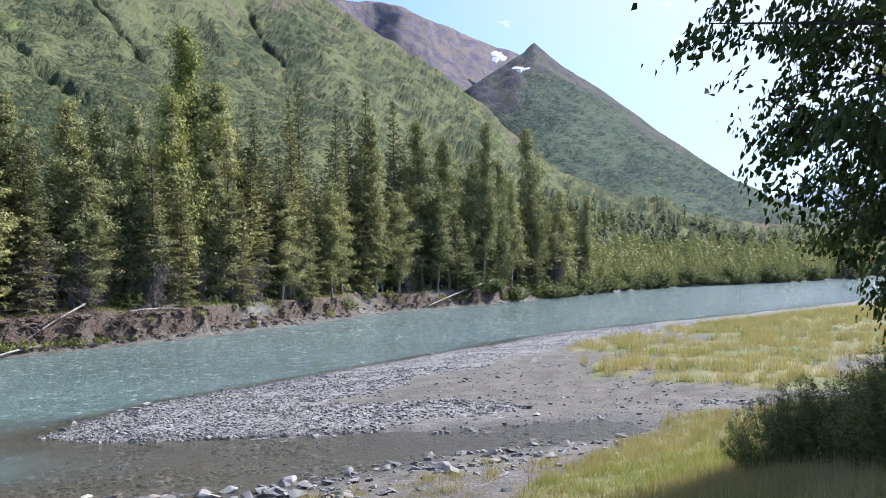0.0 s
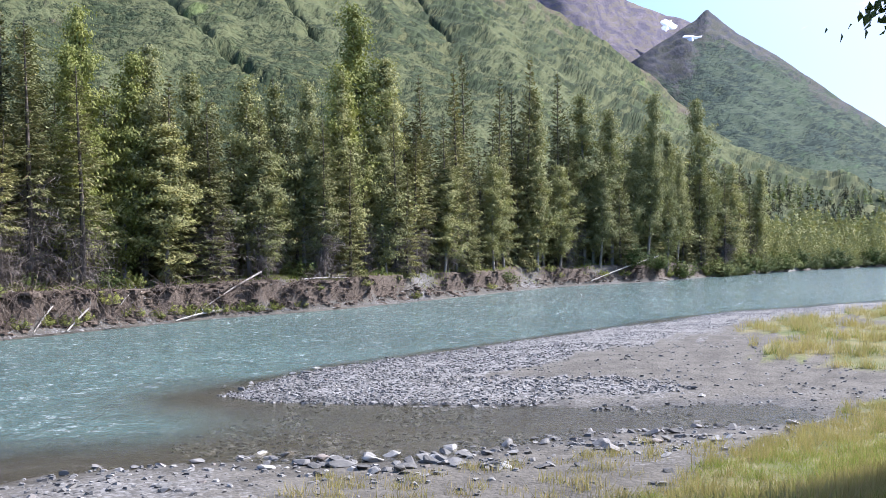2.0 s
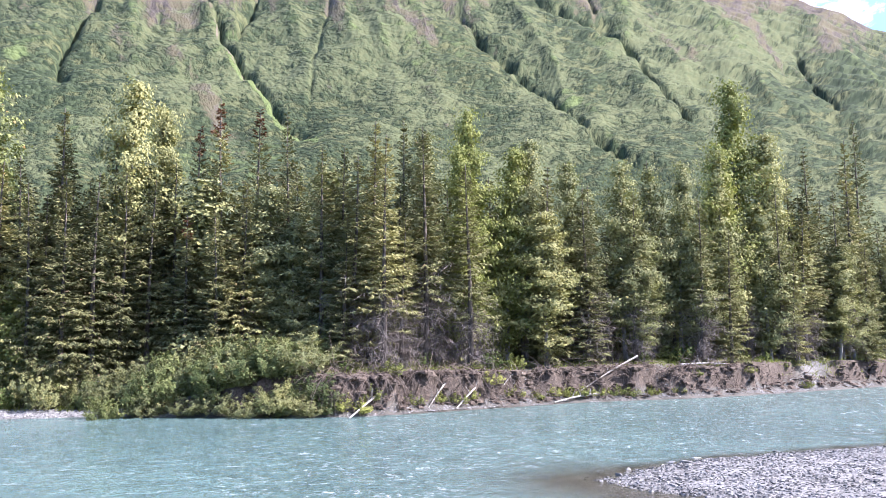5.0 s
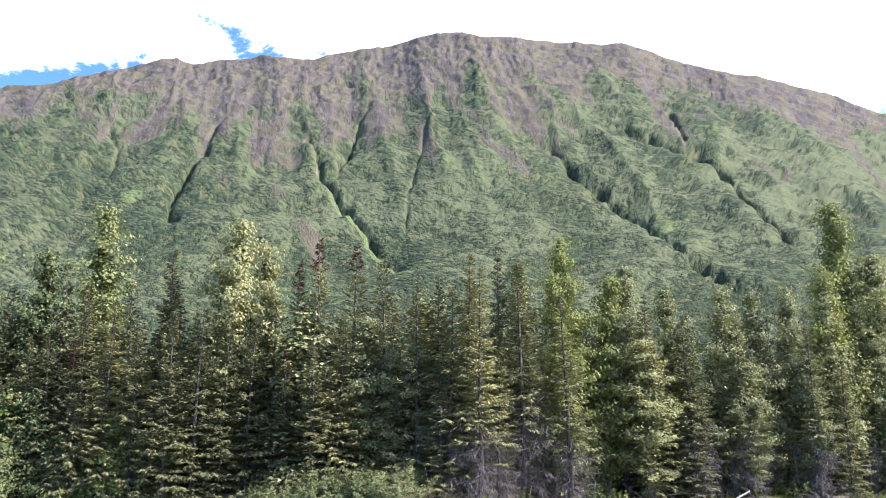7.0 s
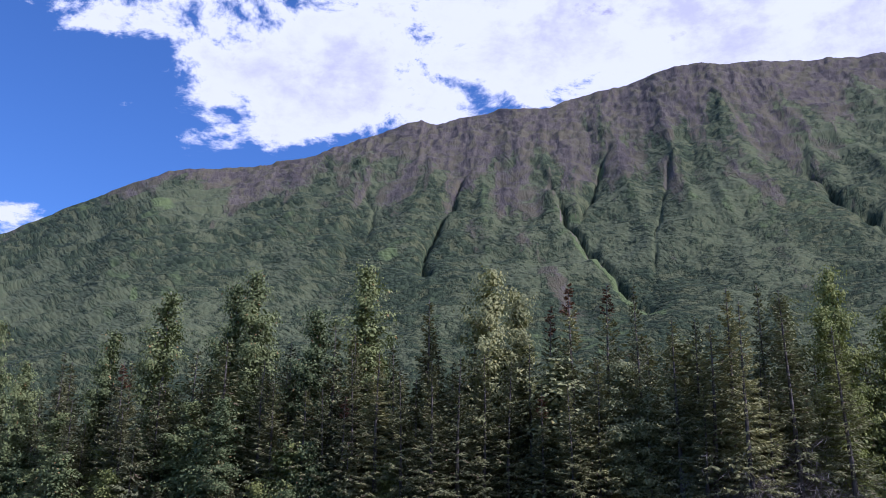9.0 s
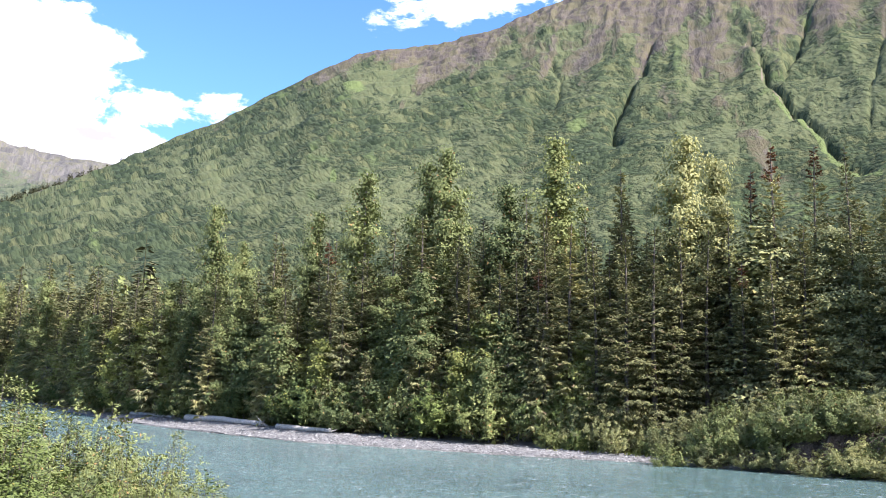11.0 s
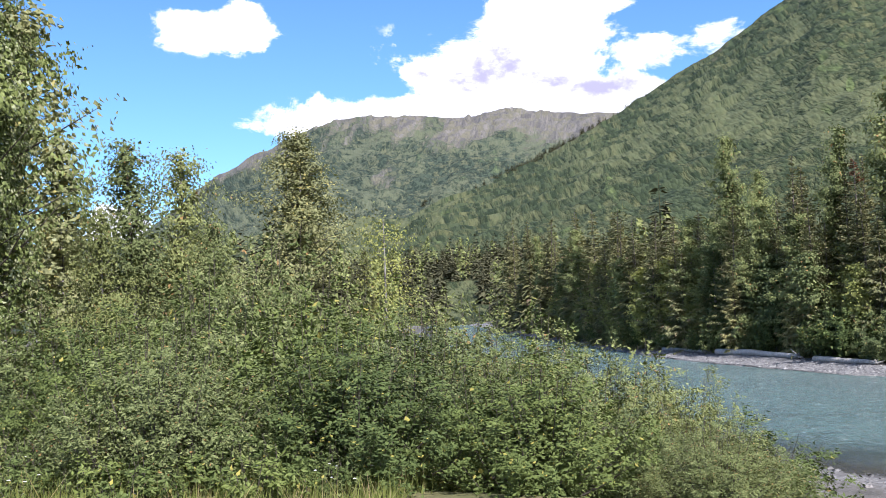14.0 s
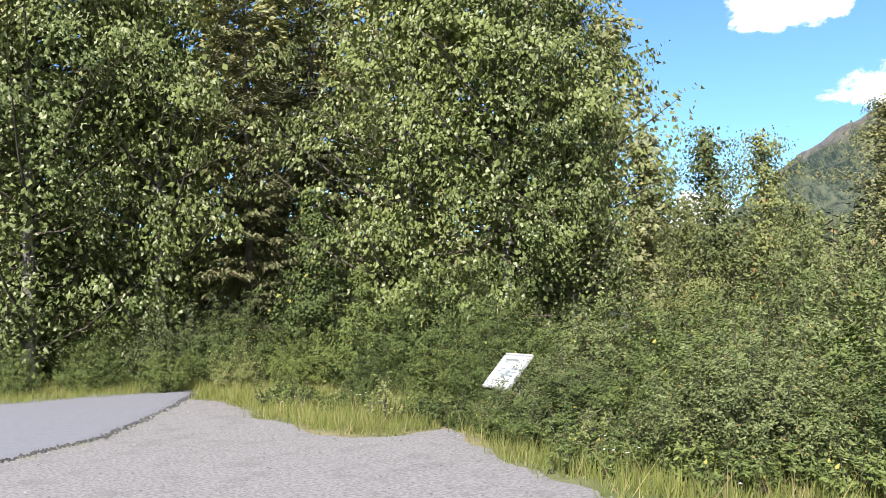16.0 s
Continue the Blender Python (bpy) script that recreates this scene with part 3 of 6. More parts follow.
def shore(az):
    """How far off the far shore is along a bearing."""
    r = np.arange(24.0, 330.0, 0.5)
    x, y = -r * math.sin(radians(az)), r * math.cos(radians(az))
    d, s, _ = line_distance(x, y, FAR)
    hit = np.nonzero(s < 0)[0]
    return float(r[hit[0]]) if len(hit) else 330.0


def build_ground():
    az = np.concatenate([np.arange(-32, 170, 0.33), np.arange(170, 328, 3.0)])
    keys = np.arange(-32, 99, 1.0)
    edge = np.interp(az, keys, [shore(a) for a in keys], right=60.0)
    edge = np.where(az > 98, np.interp(az, [98, 122], [edge[np.argmin(abs(az - 98))], 60.0]), edge)
    rings = []
    for t in np.linspace(0, 1, 95):
        rings.append(0.8 * ((edge - 3) / 0.8) ** t)
    for t in np.linspace(0, 1, 30)[1:]:
        rings.append(edge - 3 + 11 * t)
    for t in np.linspace(0, 1, 30)[1:]:
        rings.append((edge + 8) * (4700 / (edge + 8)) ** t)
    r = np.array(rings)
    x, y = -r * np.sin(np.radians(az)), r * np.cos(np.radians(az))
    z, cov, *_ = height(x.ravel(), y.ravel())
    z = np.where(r.ravel() > 320, np.minimum(z, 2.5), z)
    v = np.stack([x.ravel(), y.ravel(), z], -1)
    n = len(v)
    v = np.vstack([v, [[0, 0, 2.98]]])
    cols = len(az)
    faces = grid_faces(len(rings), cols, True)[:, ::-1].tolist() + [[n, j, (j + 1) % cols] for j in range(cols)]
    me = mesh_of("ground", v, faces, True)
    colour_layer(me, "cover", np.vstack([cov, [[0, 0.5, 0]]]))
    tagged(hold("ground", me, LAND), "river land of gravel, mud, dry grass and forest floor", "ground", kind="structure")


def build_water():
    az = np.arange(-40, 125, 0.5)
    r = np.geomspace(12, 420, 170)
    r, a = np.meshgrid(r, az, indexing="ij")
    x, y = -r * np.sin(np.radians(a)), r * np.cos(np.radians(a))
    z, _, far, near, df, dn, _ = height(x.ravel(), y.ravel())
    fx, fy = x.ravel(), y.ravel()
    ripple = wave(fx, fy, 0.5, 14.0, 3)
    open_water = smooth01(dn + 0.3 * ripple, 0.0, 1.3)
    west = smooth01(-fx - 9.5 + 1.6 * ripple + 0.35 * (fy - 22), -5, 6) * smooth01(dn + 0.7 * ripple, 0.4, 6)
    side = smooth01(fy + 0.8 * ripple - 0.25 * (fx + 12), 26.0, 33.0)
    deep = west * (1 - side) + open_water * side
    rough = np.clip(0.45 + 0.55 * smooth01(r.ravel(), 40, 100), 0, 1) * deep
    rough = np.where(a.ravel() > 48, rough * 0.55, rough)
    keep = (z < 0.25) | (~far & ~near)
    f = grid_faces(r.shape[0], r.shape[1])
    f = f[keep[f].any(1)]
    used = np.unique(f)
    back = np.full(len(z), -1)
    back[used] = np.arange(len(used))
    v = np.stack([x.ravel(), y.ravel(), np.zeros(len(z))], -1)[used]
    me = mesh_of("water", v, back[f][:, ::-1], True)
    colour_layer(me, "flow", np.stack([deep, rough], -1)[used])
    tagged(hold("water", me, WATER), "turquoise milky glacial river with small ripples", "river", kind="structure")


build_ground()
build_water()

# ======== mountains: skyline by bearing and height above the horizon ========
MAIN = [(-60, 1.5), (-30, 1.7), (-23.9, 2), (-20.2, 2.6), (-15.7, 3.9), (-10.6, 5.8), (-8.0, 6.9), (-4.7, 9.2), (-3.4, 10.2),
        (-0.9, 12.1), (2.7, 14.7), (4.9, 16), (7.1, 17.35), (9.8, 18.76), (12.3, 19.96), (14.6, 21.36), (19.4, 23.52), (22.1, 24.22), (24.7, 25.12), (28.1, 26.42), (32.2, 26.72)]
MAIN += [(36.0, 27.32), (39.1, 27.52), (42.3, 27.32), (43.9, 26.82), (46.3, 26.32), (49.9, 25.62), (53.1, 25.62), (57.5, 24.62), (58.5, 24.92), (63.0, 23.42), (66.5, 22.12), (69.9, 21.32), (73.2, 20.82), (75.1, 20.42), (77.7, 19.22),
         (80.7, 17.62), (84, 15.52), (86.6, 14.42), (90.3, 12.22), (95.3, 9.95), (100.4, 7.94), (103.8, 7.07), (107.8, 6.59), (114, 5.6), (125, 4.2), (150, 4.5), (200, 6), (260, 6), (300, 2)]
BEHIND = [(-16, 6), (-12, 8), (-8, 12), (-5.6, 13.5), (-4.7, 14), (-3.5, 14.3), (-0.9, 15.5), (2.3, 16.9), (4.5, 17.2), (6.7, 17.3), (9, 17), (14, 15), (20, 12)]
WEST = [(78, 8), (86, 11.45), (90.5, 12.35), (93.6, 12.45), (95.5, 12.95), (96.9, 13.15), (99.4, 12.65), (101.5, 12.65), (103.9, 12.85), (107.2, 12.75), (109.8, 12.15), (111.4, 11.45), (114.8, 9.7), (117.4, 8),
        (120.5, 5), (125, 4.6), (132, 3.5), (150, 2)]
EAST = [(-70, 3), (-40, 4.5), (-30, 4.2), (-25, 4.6), (-21, 4.2), (-17, 3.4), (-12, 2)]
# depth in metres, half width in degrees, the line from its head down
GULLIES = [(18, 0.26, [(33.4, 22.3), (33.1, 19.9), (31.6, 18.3), (29.5, 17.1), (27.6, 15.8), (26.0, 14.1), (24.6, 12.6), (22.6, 11.3), (20.4, 10.0)]),
           (19, 0.28, [(30.9, 23.5), (30.0, 22.0), (27.7, 20.7), (25.4, 19.6), (24.2, 19.1), (21.9, 17.4), (20.3, 15.4), (18.8, 13.8), (17.3, 12.4)]),
           (18, 0.28, [(51.8, 22.8), (50.2, 21.2), (49.1, 19.7), (48.4, 17.8), (47.3, 16.6), (45.4, 15.0), (44.8, 13.9), (42.7, 12.8)]),
           (20, 0.26, [(45.3, 23.4), (46.3, 21.2), (46.9, 19.9), (47.6, 18.3)]),
           (24, 0.26, [(54.6, 21.6), (55.6, 20.7), (56.2, 19.3), (57.4, 17.5), (58.1, 16.4), (58.1, 15.2), (57.3, 14.6)]),
           (8, 0.18, [(41.8, 24.3), (41.2, 22.5), (41.7, 20.9), (42.5, 18.2), (43.2, 14.2)]),
           (20, 0.28, [(26.0, 22.6), (24.8, 21.3), (24.3, 19.4)]),
           (14, 0.22, [(13.5, 18.6), (11.4, 15.5), (9.6, 13.2)]), (12, 0.2, [(63, 21.5), (61.6, 19), (62.2, 16.8)])]


PEAK = [(-34, 1.5), (-23.9, 3), (-20.2, 4.1), (-18, 5.5), (-15.7, 7.2), (-13.3, 9), (-10.6, 11.2), (-8.1, 12.9), (-7.0, 13.8), (-6.2, 14.5), (-5.5, 13.9), (-4.7, 13.5), (-3.5, 12.8), (-1.5, 11.6), (2, 10), (8, 7)]
ROCK_LINE = [(-20, 1.0), (0, 0.95), (8, 0.80), (14, 0.70), (20, 0.64), (30, 0.56), (45, 0.48), (58, 0.52), (68, 0.66), (76, 0.86), (84, 1.15), (120, 1.3)]


WASH_SIDE = 1.0


def build_mountain(name, label, sky, base, reach, mat, rock_line, step, rings, gullies=(), rough=1.0, seed=0, ribbed=1.0):
    """A slope from its foot to its skyline, with spurs, gullies and crags."""
    lo, hi = sky[0][0], sky[-1][0]
    az = np.concatenate([np.arange(lo, max(lo, -28), 3.0), np.arange(max(lo, -28), min(hi, 118), step), np.arange(min(hi, 118), hi + 0.01, 3.0)])
    top = np.interp(az, [a for a, _ in sky], [e for _, e in sky])
    top = top + 0.16 * rough * fbm(az * 0.45, az * 0, 5, 0.55, 5 + seed) * smooth01(top, 4, 10)
    t = np.linspace(0, 1, rings)[:, None] ** 1.12
    foot_z = -2.0
    spur = 0.08 * wave(az * 1.0, az * 0, 0.4, 6.0 + seed, 3)
    r1 = reach * (1 + spur)
    pad = np.pad(np.arange(len(az)), 14, mode="edge")
    soft = np.array([top[pad[i:i + 29]].mean() for i in range(len(az))])
    r = base + (r1 - base) * t
    z1 = r1 * np.tan(np.radians(soft + (top - soft) * smooth01(t, 0.7, 1.0)))
    z = foot_z + (z1 - foot_z) * t
    a = np.broadcast_to(az, r.shape)
    el = np.degrees(np.arctan2(z, r))
    x, y = -r * np.sin(np.radians(a)), r * np.cos(np.radians(a))
    fade = smooth01(t, 0, 0.12) * (1 - smooth01(t, 0.95, 1.0))
    k = reach / 1900.0
    start = np.interp(az, [p[0] for p in rock_line], [p[1] for p in rock_line])
    high = smooth01(t - start, -0.2, 0.25)
    # spurs and ravines that run down the slope, sharper in the rock; lumps of scrub below
    wx = a + 0.8 * fbm(a * 0.35, el * 0.25, 3, 0.5, 3 + seed) + (el - 15) * np.interp(a, [16, 34, 42, 50, 58, 80], [-0.9, -0.7, -0.25, 0.1, 0.4, 0.6])
    big = ridged(wx * 0.17, el * 0.07, 2, 0.4, 11 + seed)
    ribs = ridged(wx * 0.50, el * 0.16, 5, 0.55, 21 + seed) - 0.45
    lumps = fbm(x / k / 75, y / k / 75, 4, 0.55, 31 + seed)
    crags = fbm(wx * 1.5, el * 2.0, 5, 0.62, 41 + seed)
    z = z + fade * rough * k * (22 * (big - 0.5) * (1 - 0.6 * high) * smooth01(t, 0.08, 0.4) * np.interp(a, [58, 70], [1.0, 0.45]) + 3.5 * ribbed * ribs * (0.3 + high) + 4.5 * crags * high + 7 * lumps)
    meadow, wash = np.zeros(r.shape), np.zeros(r.shape)
    for n, (depth, width, line) in enumerate(gullies):
        jog = 0.16 * wave(el, a * 0, 2.4, 3.0 + n, 4)
        d, side, along = line_distance(a + jog, el - 0.3, line)
        whole = sum(math.dist(p, q) for p, q in zip(line[:-1], line[1:]))
        ends = smooth01(along, 0, 0.3 * whole) * (1 - 0.7 * smooth01(along, 0.8 * whole, whole)) * (0.75 + 0.45 * wave(along, along * 0, 3.1, 8.0 + n, 2))
        w = np.maximum(width * (0.75 + 0.45 * wave(along, along * 0, 2.3, 2.0 + n, 3)), 0.10)
        z = z - fade * depth * ends * (0.52 * np.exp(-(d / (0.55 * w)) ** 2) + 0.34 * np.exp(-d / (2.6 * w)))
        if n == 2:
            wash = np.maximum(wash, 0.9 * np.exp(-((d * side * WASH_SIDE - 0.22) / 0.13) ** 2) * ends * (el > 15.0))
            meadow = np.maximum(meadow, np.exp(-((d * side * WASH_SIDE - 0.3) / 0.25) ** 2) * (el < 17.5))
    if gullies:
        for ma, me_, mw, mh in ((75.3, 18.4, 1.0, 0.35), (90.5, 8.6, 0.8, 0.12), (76.5, 12.8, 0.3, 0.6), (60.5, 16.5, 0.9, 0.35), (45.9, 21.8, 0.7, 0.4), (26.0, 15.0, 1.2, 0.4)):
            meadow = np.maximum(meadow, np.exp(-((a - ma) / mw) ** 2 - ((el - me_) / mh) ** 2))
    meadow = np.maximum(meadow, 0.5 * smooth01(big, 0.62, 0.92) * (1 - high))
    rocky = smooth01(t + 0.30 * ribs + 0.34 * fbm(wx * 0.26, el * 0.22, 4, 0.6, 51 + seed) - start, -0.44, 0.44) + 0 * a
    back = np.stack([x[-1] * 1.25, y[-1] * 1.25, z[-1] * 0.55], -1)
    v = np.vstack([np.stack([x.ravel(), y.ravel(), z.ravel()], -1), back])
    me = mesh_of(name, v, grid_faces(rings + 1, len(az))[:, ::-1], True)
    cov = np.stack([rocky.ravel(), meadow.ravel(), wash.ravel()], -1)
    colour_layer(me, "cover", np.vstack([cov, np.tile([[1, 0, 0]], (len(az), 1))]))
    flat = np.stack([np.radians(a.ravel()) * reach * 0.8, np.radians(el.ravel()) * reach * 1.15], -1)
    colour_layer(me, "lie", np.vstack([flat, flat[-len(az):] + [0, 40]]))
    fall = np.stack([np.radians(wx.ravel()) * reach * 0.8, flat[:, 1]], -1)
    colour_layer(me, "fall", np.vstack([fall, fall[-len(az):] + [0, 40]]))
    tagged(hold(name, me, mat), label, "mountain", kind="structure")
    return x, y, z, az


SLOPE_GRID = build_mountain("mountain_1", "green scrub-covered mountain with dark gullies and brown rock above", MAIN, 330, 1900, SLOPE, ROCK_LINE, 0.13, 230, GULLIES, ribbed=0.3)
build_mountain("mountain_2", "rocky ridge behind a green shoulder, purple-grey with painted haze", BEHIND, 1500, 3200, HAZED_RIDGE, [(-20, 0.3), (20, 0.25)], 0.2, 60, rough=0.8, seed=10)
build_mountain("mountain_3", "distant rounded mountain with grey rock above green slopes", WEST, 900, 3600, WESTROCK, [(80, 0.76), (98, 0.74), (106, 0.72), (112, 0.95), (118, 1.2)], 0.15, 120, rough=1.1, seed=20, ribbed=2.2)
build_mountain("mountain_4", "far hills with blue haze in their colour", EAST, 2500, 4300, HAZY, [(-90, 0.9), (0, 0.9)], 0.6, 20, seed=30)
build_mountain("mountain_5", "green pyramid-shaped peak with a dark rocky tip, haze tint in its colour", PEAK, 1000, 2500, HAZED_PEAK, [(-30, 1.2), (-14, 1.0), (-6, 0.82), (-3, 0.68), (4, 0.7)], 0.15, 90, rough=0.6, seed=40)


def snow_patch(az, el, wide, high, reach):
    """A patch of old snow for a hollow of the ridge, set before it to fit the camera's view."""
    rng = np.random.default_rng(int(abs(az) * 10))
    c = EYE + bearing(az, el, reach)
    right, up = bearing(az - 90), (bearing(az, 35 + 0.0)).normalized()
    ring = []
    for i in range(26):
        q = i / 26 * 6.283
        k = 1 + 0.30 * math.sin(3 * q + az) + 0.14 * rng.normal()
        ring.append(c + right * math.cos(q) * wide * k * (1 + 0.4 * math.sin(q)) + up * math.sin(q) * high * k)
    bm = bmesh.new()
    vs = [bm.verts.new(p) for p in ring]
    mid = bm.verts.new(c - bearing(az) * 8)
    for i in range(26):
        bm.faces.new((vs[i], vs[(i + 1) % 26], mid))
    me = bpy.data.meshes.new("snow_patch")
    bm.to_mesh(me)
    bm.free()
    tagged(hold("snow_patch", me, SNOW), "patch of old white snow in a mountain hollow", "snow", "snow patches")


snow_patch(-3.85, 13.55, 20, 42, 2760)
snow_patch(-5.3, 12.75, 17, 16, 2190)

# ======== plants ========


def tube(points, radii, sides=6):
    """A tapered tube through points."""
    p = np.asarray(points, dtype=float)
    d = np.gradient(p, axis=0)
    d /= np.linalg.norm(d, axis=1)[:, None] + 1e-9
    ref = np.where(np.abs(d[:, 2:3]) > 0.9, [[1.0, 0, 0]], [[0, 0, 1.0]])
    u = np.cross(d, ref)
    u /= np.linalg.norm(u, axis=1)[:, None] + 1e-9
    w = np.cross(d, u)
    ang = np.arange(sides) * 2 * math.pi / sides
    v = p[:, None] + np.asarray(radii)[:, None, None] * (u[:, None] * np.cos(ang)[None, :, None] + w[:, None] * np.sin(ang)[None, :, None])
    return v.reshape(-1, 3), grid_faces(len(p), sides, True)


class Bits:
    """Collects pieces of one mesh."""

    def __init__(self):
        self.v, self.f, self.n = [], [], 0

    def put(self, v, f):
        self.v.append(np.asarray(v, dtype=float))
        self.f += (np.asarray(f) + self.n).tolist()
        self.n += len(v)

    def mesh(self, name, smooth=False):
        return mesh_of(name, np.vstack(self.v), self.f, smooth)


def leaves(rng, at, length, width, droop=0.3, along=None, tri=False, face=None):
    """Rhombic leaves at the given places; with face they turn their upper side that way."""
    at = np.asarray(at)
    n = len(at)
    d = rng.normal(size=(n, 3)) if along is None else along + 0.75 * rng.normal(size=(n, 3))
    if face is not None:
        face = face / (np.linalg.norm(face, axis=1)[:, None] + 1e-9)
        d = d - face * (0.8 * (d * face).sum(1))[:, None]
    d[:, 2] -= droop
    d /= np.linalg.norm(d, axis=1)[:, None] + 1e-9
    s = np.cross(d, (np.array([0, 0, 1.0]) if face is None else face) + 0.42 * rng.normal(size=(n, 3)))
    s /= np.linalg.norm(s, axis=1)[:, None] + 1e-9
    k = (0.65 + 0.7 * rng.random(n))[:, None]
    tip, half = d * length * k, s * width * k * 0.5
    if tri:
        v = np.stack([at - half * 1.2, at + half * 1.2, at + tip], 1).reshape(-1, 3)
        return v, np.arange(n * 3).reshape(-1, 3)
    fold = np.cross(d, s) * width * k * 0.22
    v = np.stack([at, at + tip * 0.42 + half + fold, at + tip, at + tip * 0.42 - half + fold], 1).reshape(-1, 3)
    return v, np.arange(n * 4).reshape(-1, 4)


def thing(name, label, category, group="", kind=""):
    return tagged(new(name), label, category, group, kind)


def broadleaf(name, label, seed, tall=18.0, spread=0.13, count=2300, leaf=0.34, mat=None, low=0.12, wild=0.3, limbs=46, bark=None, group="", category="tree", droop=0.3, taper=0.75, rise=(0.5, 1.1), tri=False, clump=0.42, spray=16, core=0.0):
    """A poplar-like tree: wavy trunk, rising limbs, leaves in loose clumps round the limbs."""
    rng = np.random.default_rng(seed)
    top = thing(name, label, category, group)
    h = np.linspace(0, 1, 9)
    lean = rng.normal(size=2) * 0.02 * tall
    bend = rng.normal(size=2) * 0.012 * tall
    spine = np.stack([lean[0] * h + bend[0] * np.sin(h * 5), lean[1] * h + bend[1] * np.sin(h * 4 + 1), h * tall * 0.97], -1)
    wood = Bits()
    wood.put(*tube(spine, tall * 0.0115 * (1 - h * 0.93) + 0.01, 7))
    spots, ways, boughs, inner, faces = [], [], Bits(), [], []
    per = count / limbs
    for i in range(limbs):
        u = low + (0.985 - low) * ((i + rng.random()) / limbs) ** 0.9
        base = np.array([np.interp(u, h, spine[:, k]) for k in range(3)])
        q = (u - low) / (1 - low)
        size = tall * spread * (min(1, 0.55 + q * 2.2)) * (1 - q ** 1.5) ** taper * (0.35 + 1.0 * rng.random()) + 0.03 * tall * (1 - q)
        a, e = rng.random() * 2 * math.pi, rng.uniform(*rise)
        tip = base + size * np.array([math.cos(a) * math.cos(e), math.sin(a) * math.cos(e), math.sin(e) * 0.9])
        mid = (base + tip) / 2 + np.array([0, 0, -0.08 * size])
        boughs.put(*tube([base, mid, tip], [tall * 0.0032 * (1.1 - u) + 0.012, tall * 0.002 * (1.1 - u) + 0.009, 0.006], 3))
        m = int(per * (0.35 + size / (tall * spread)))
        # sprays: each a dense little cloud of leaves on a twig
        kinds = max(3, m // spray)
        t = np.sqrt(rng.random(kinds)) * 0.95 + 0.10
        way = np.where((t < 0.5)[:, None], base + (mid - base) * (t * 2)[:, None], mid + (tip - mid) * (t * 2 - 1)[:, None])
        centre = way + rng.normal(size=(kinds, 3)) * wild * np.array([1, 1, 0.7]) * (0.25 + 0.55 * size)
        out = centre - spine[np.clip((centre[:, 2] / tall * 8).astype(int), 0, 8)]
        out[:, 2] = 0.15 * size
        out /= np.linalg.norm(out, axis=1)[:, None] + 1e-9
        which = rng.integers(0, kinds, m)
        puff = clump * (0.6 + 0.8 * rng.random(kinds))[which][:, None]
        ball = rng.normal(size=(m, 3)) * np.array([1, 1, 0.6])
        spots.append(centre[which] + ball * puff + out[which] * puff * 0.8)
        ways.append(out[which])
        faces.append(0.45 * ball + 0.7 * out[which] + np.array([0, 0, 0.45]))
        if core:
            t = 0.04 + 0.52 * rng.random(int(m * core * 1.6) + 1)
            inner.append(base + (tip - base) * t[:, None] + rng.normal(size=(len(t), 3)) * (0.05 * tall * spread + 0.13 * size))
    hold("trunk", wood.mesh("trunk", True), bark or BARK, top)
    tagged(hold("branchwork", boughs.mesh("branchwork", True), STEM, top), kind="stuff")
    v, f = leaves(rng, np.vstack(spots), leaf, leaf * 0.72, droop, np.vstack(ways), tri, np.vstack(faces))
    crown = Bits()
    crown.put(v, f)
    if core:
        crown.put(*leaves(rng, np.vstack(inner), leaf * 1.35, leaf * 1.1, droop, None, tri))
    hold("crown", crown.mesh("crown"), mat or COTTON, top)
    return top


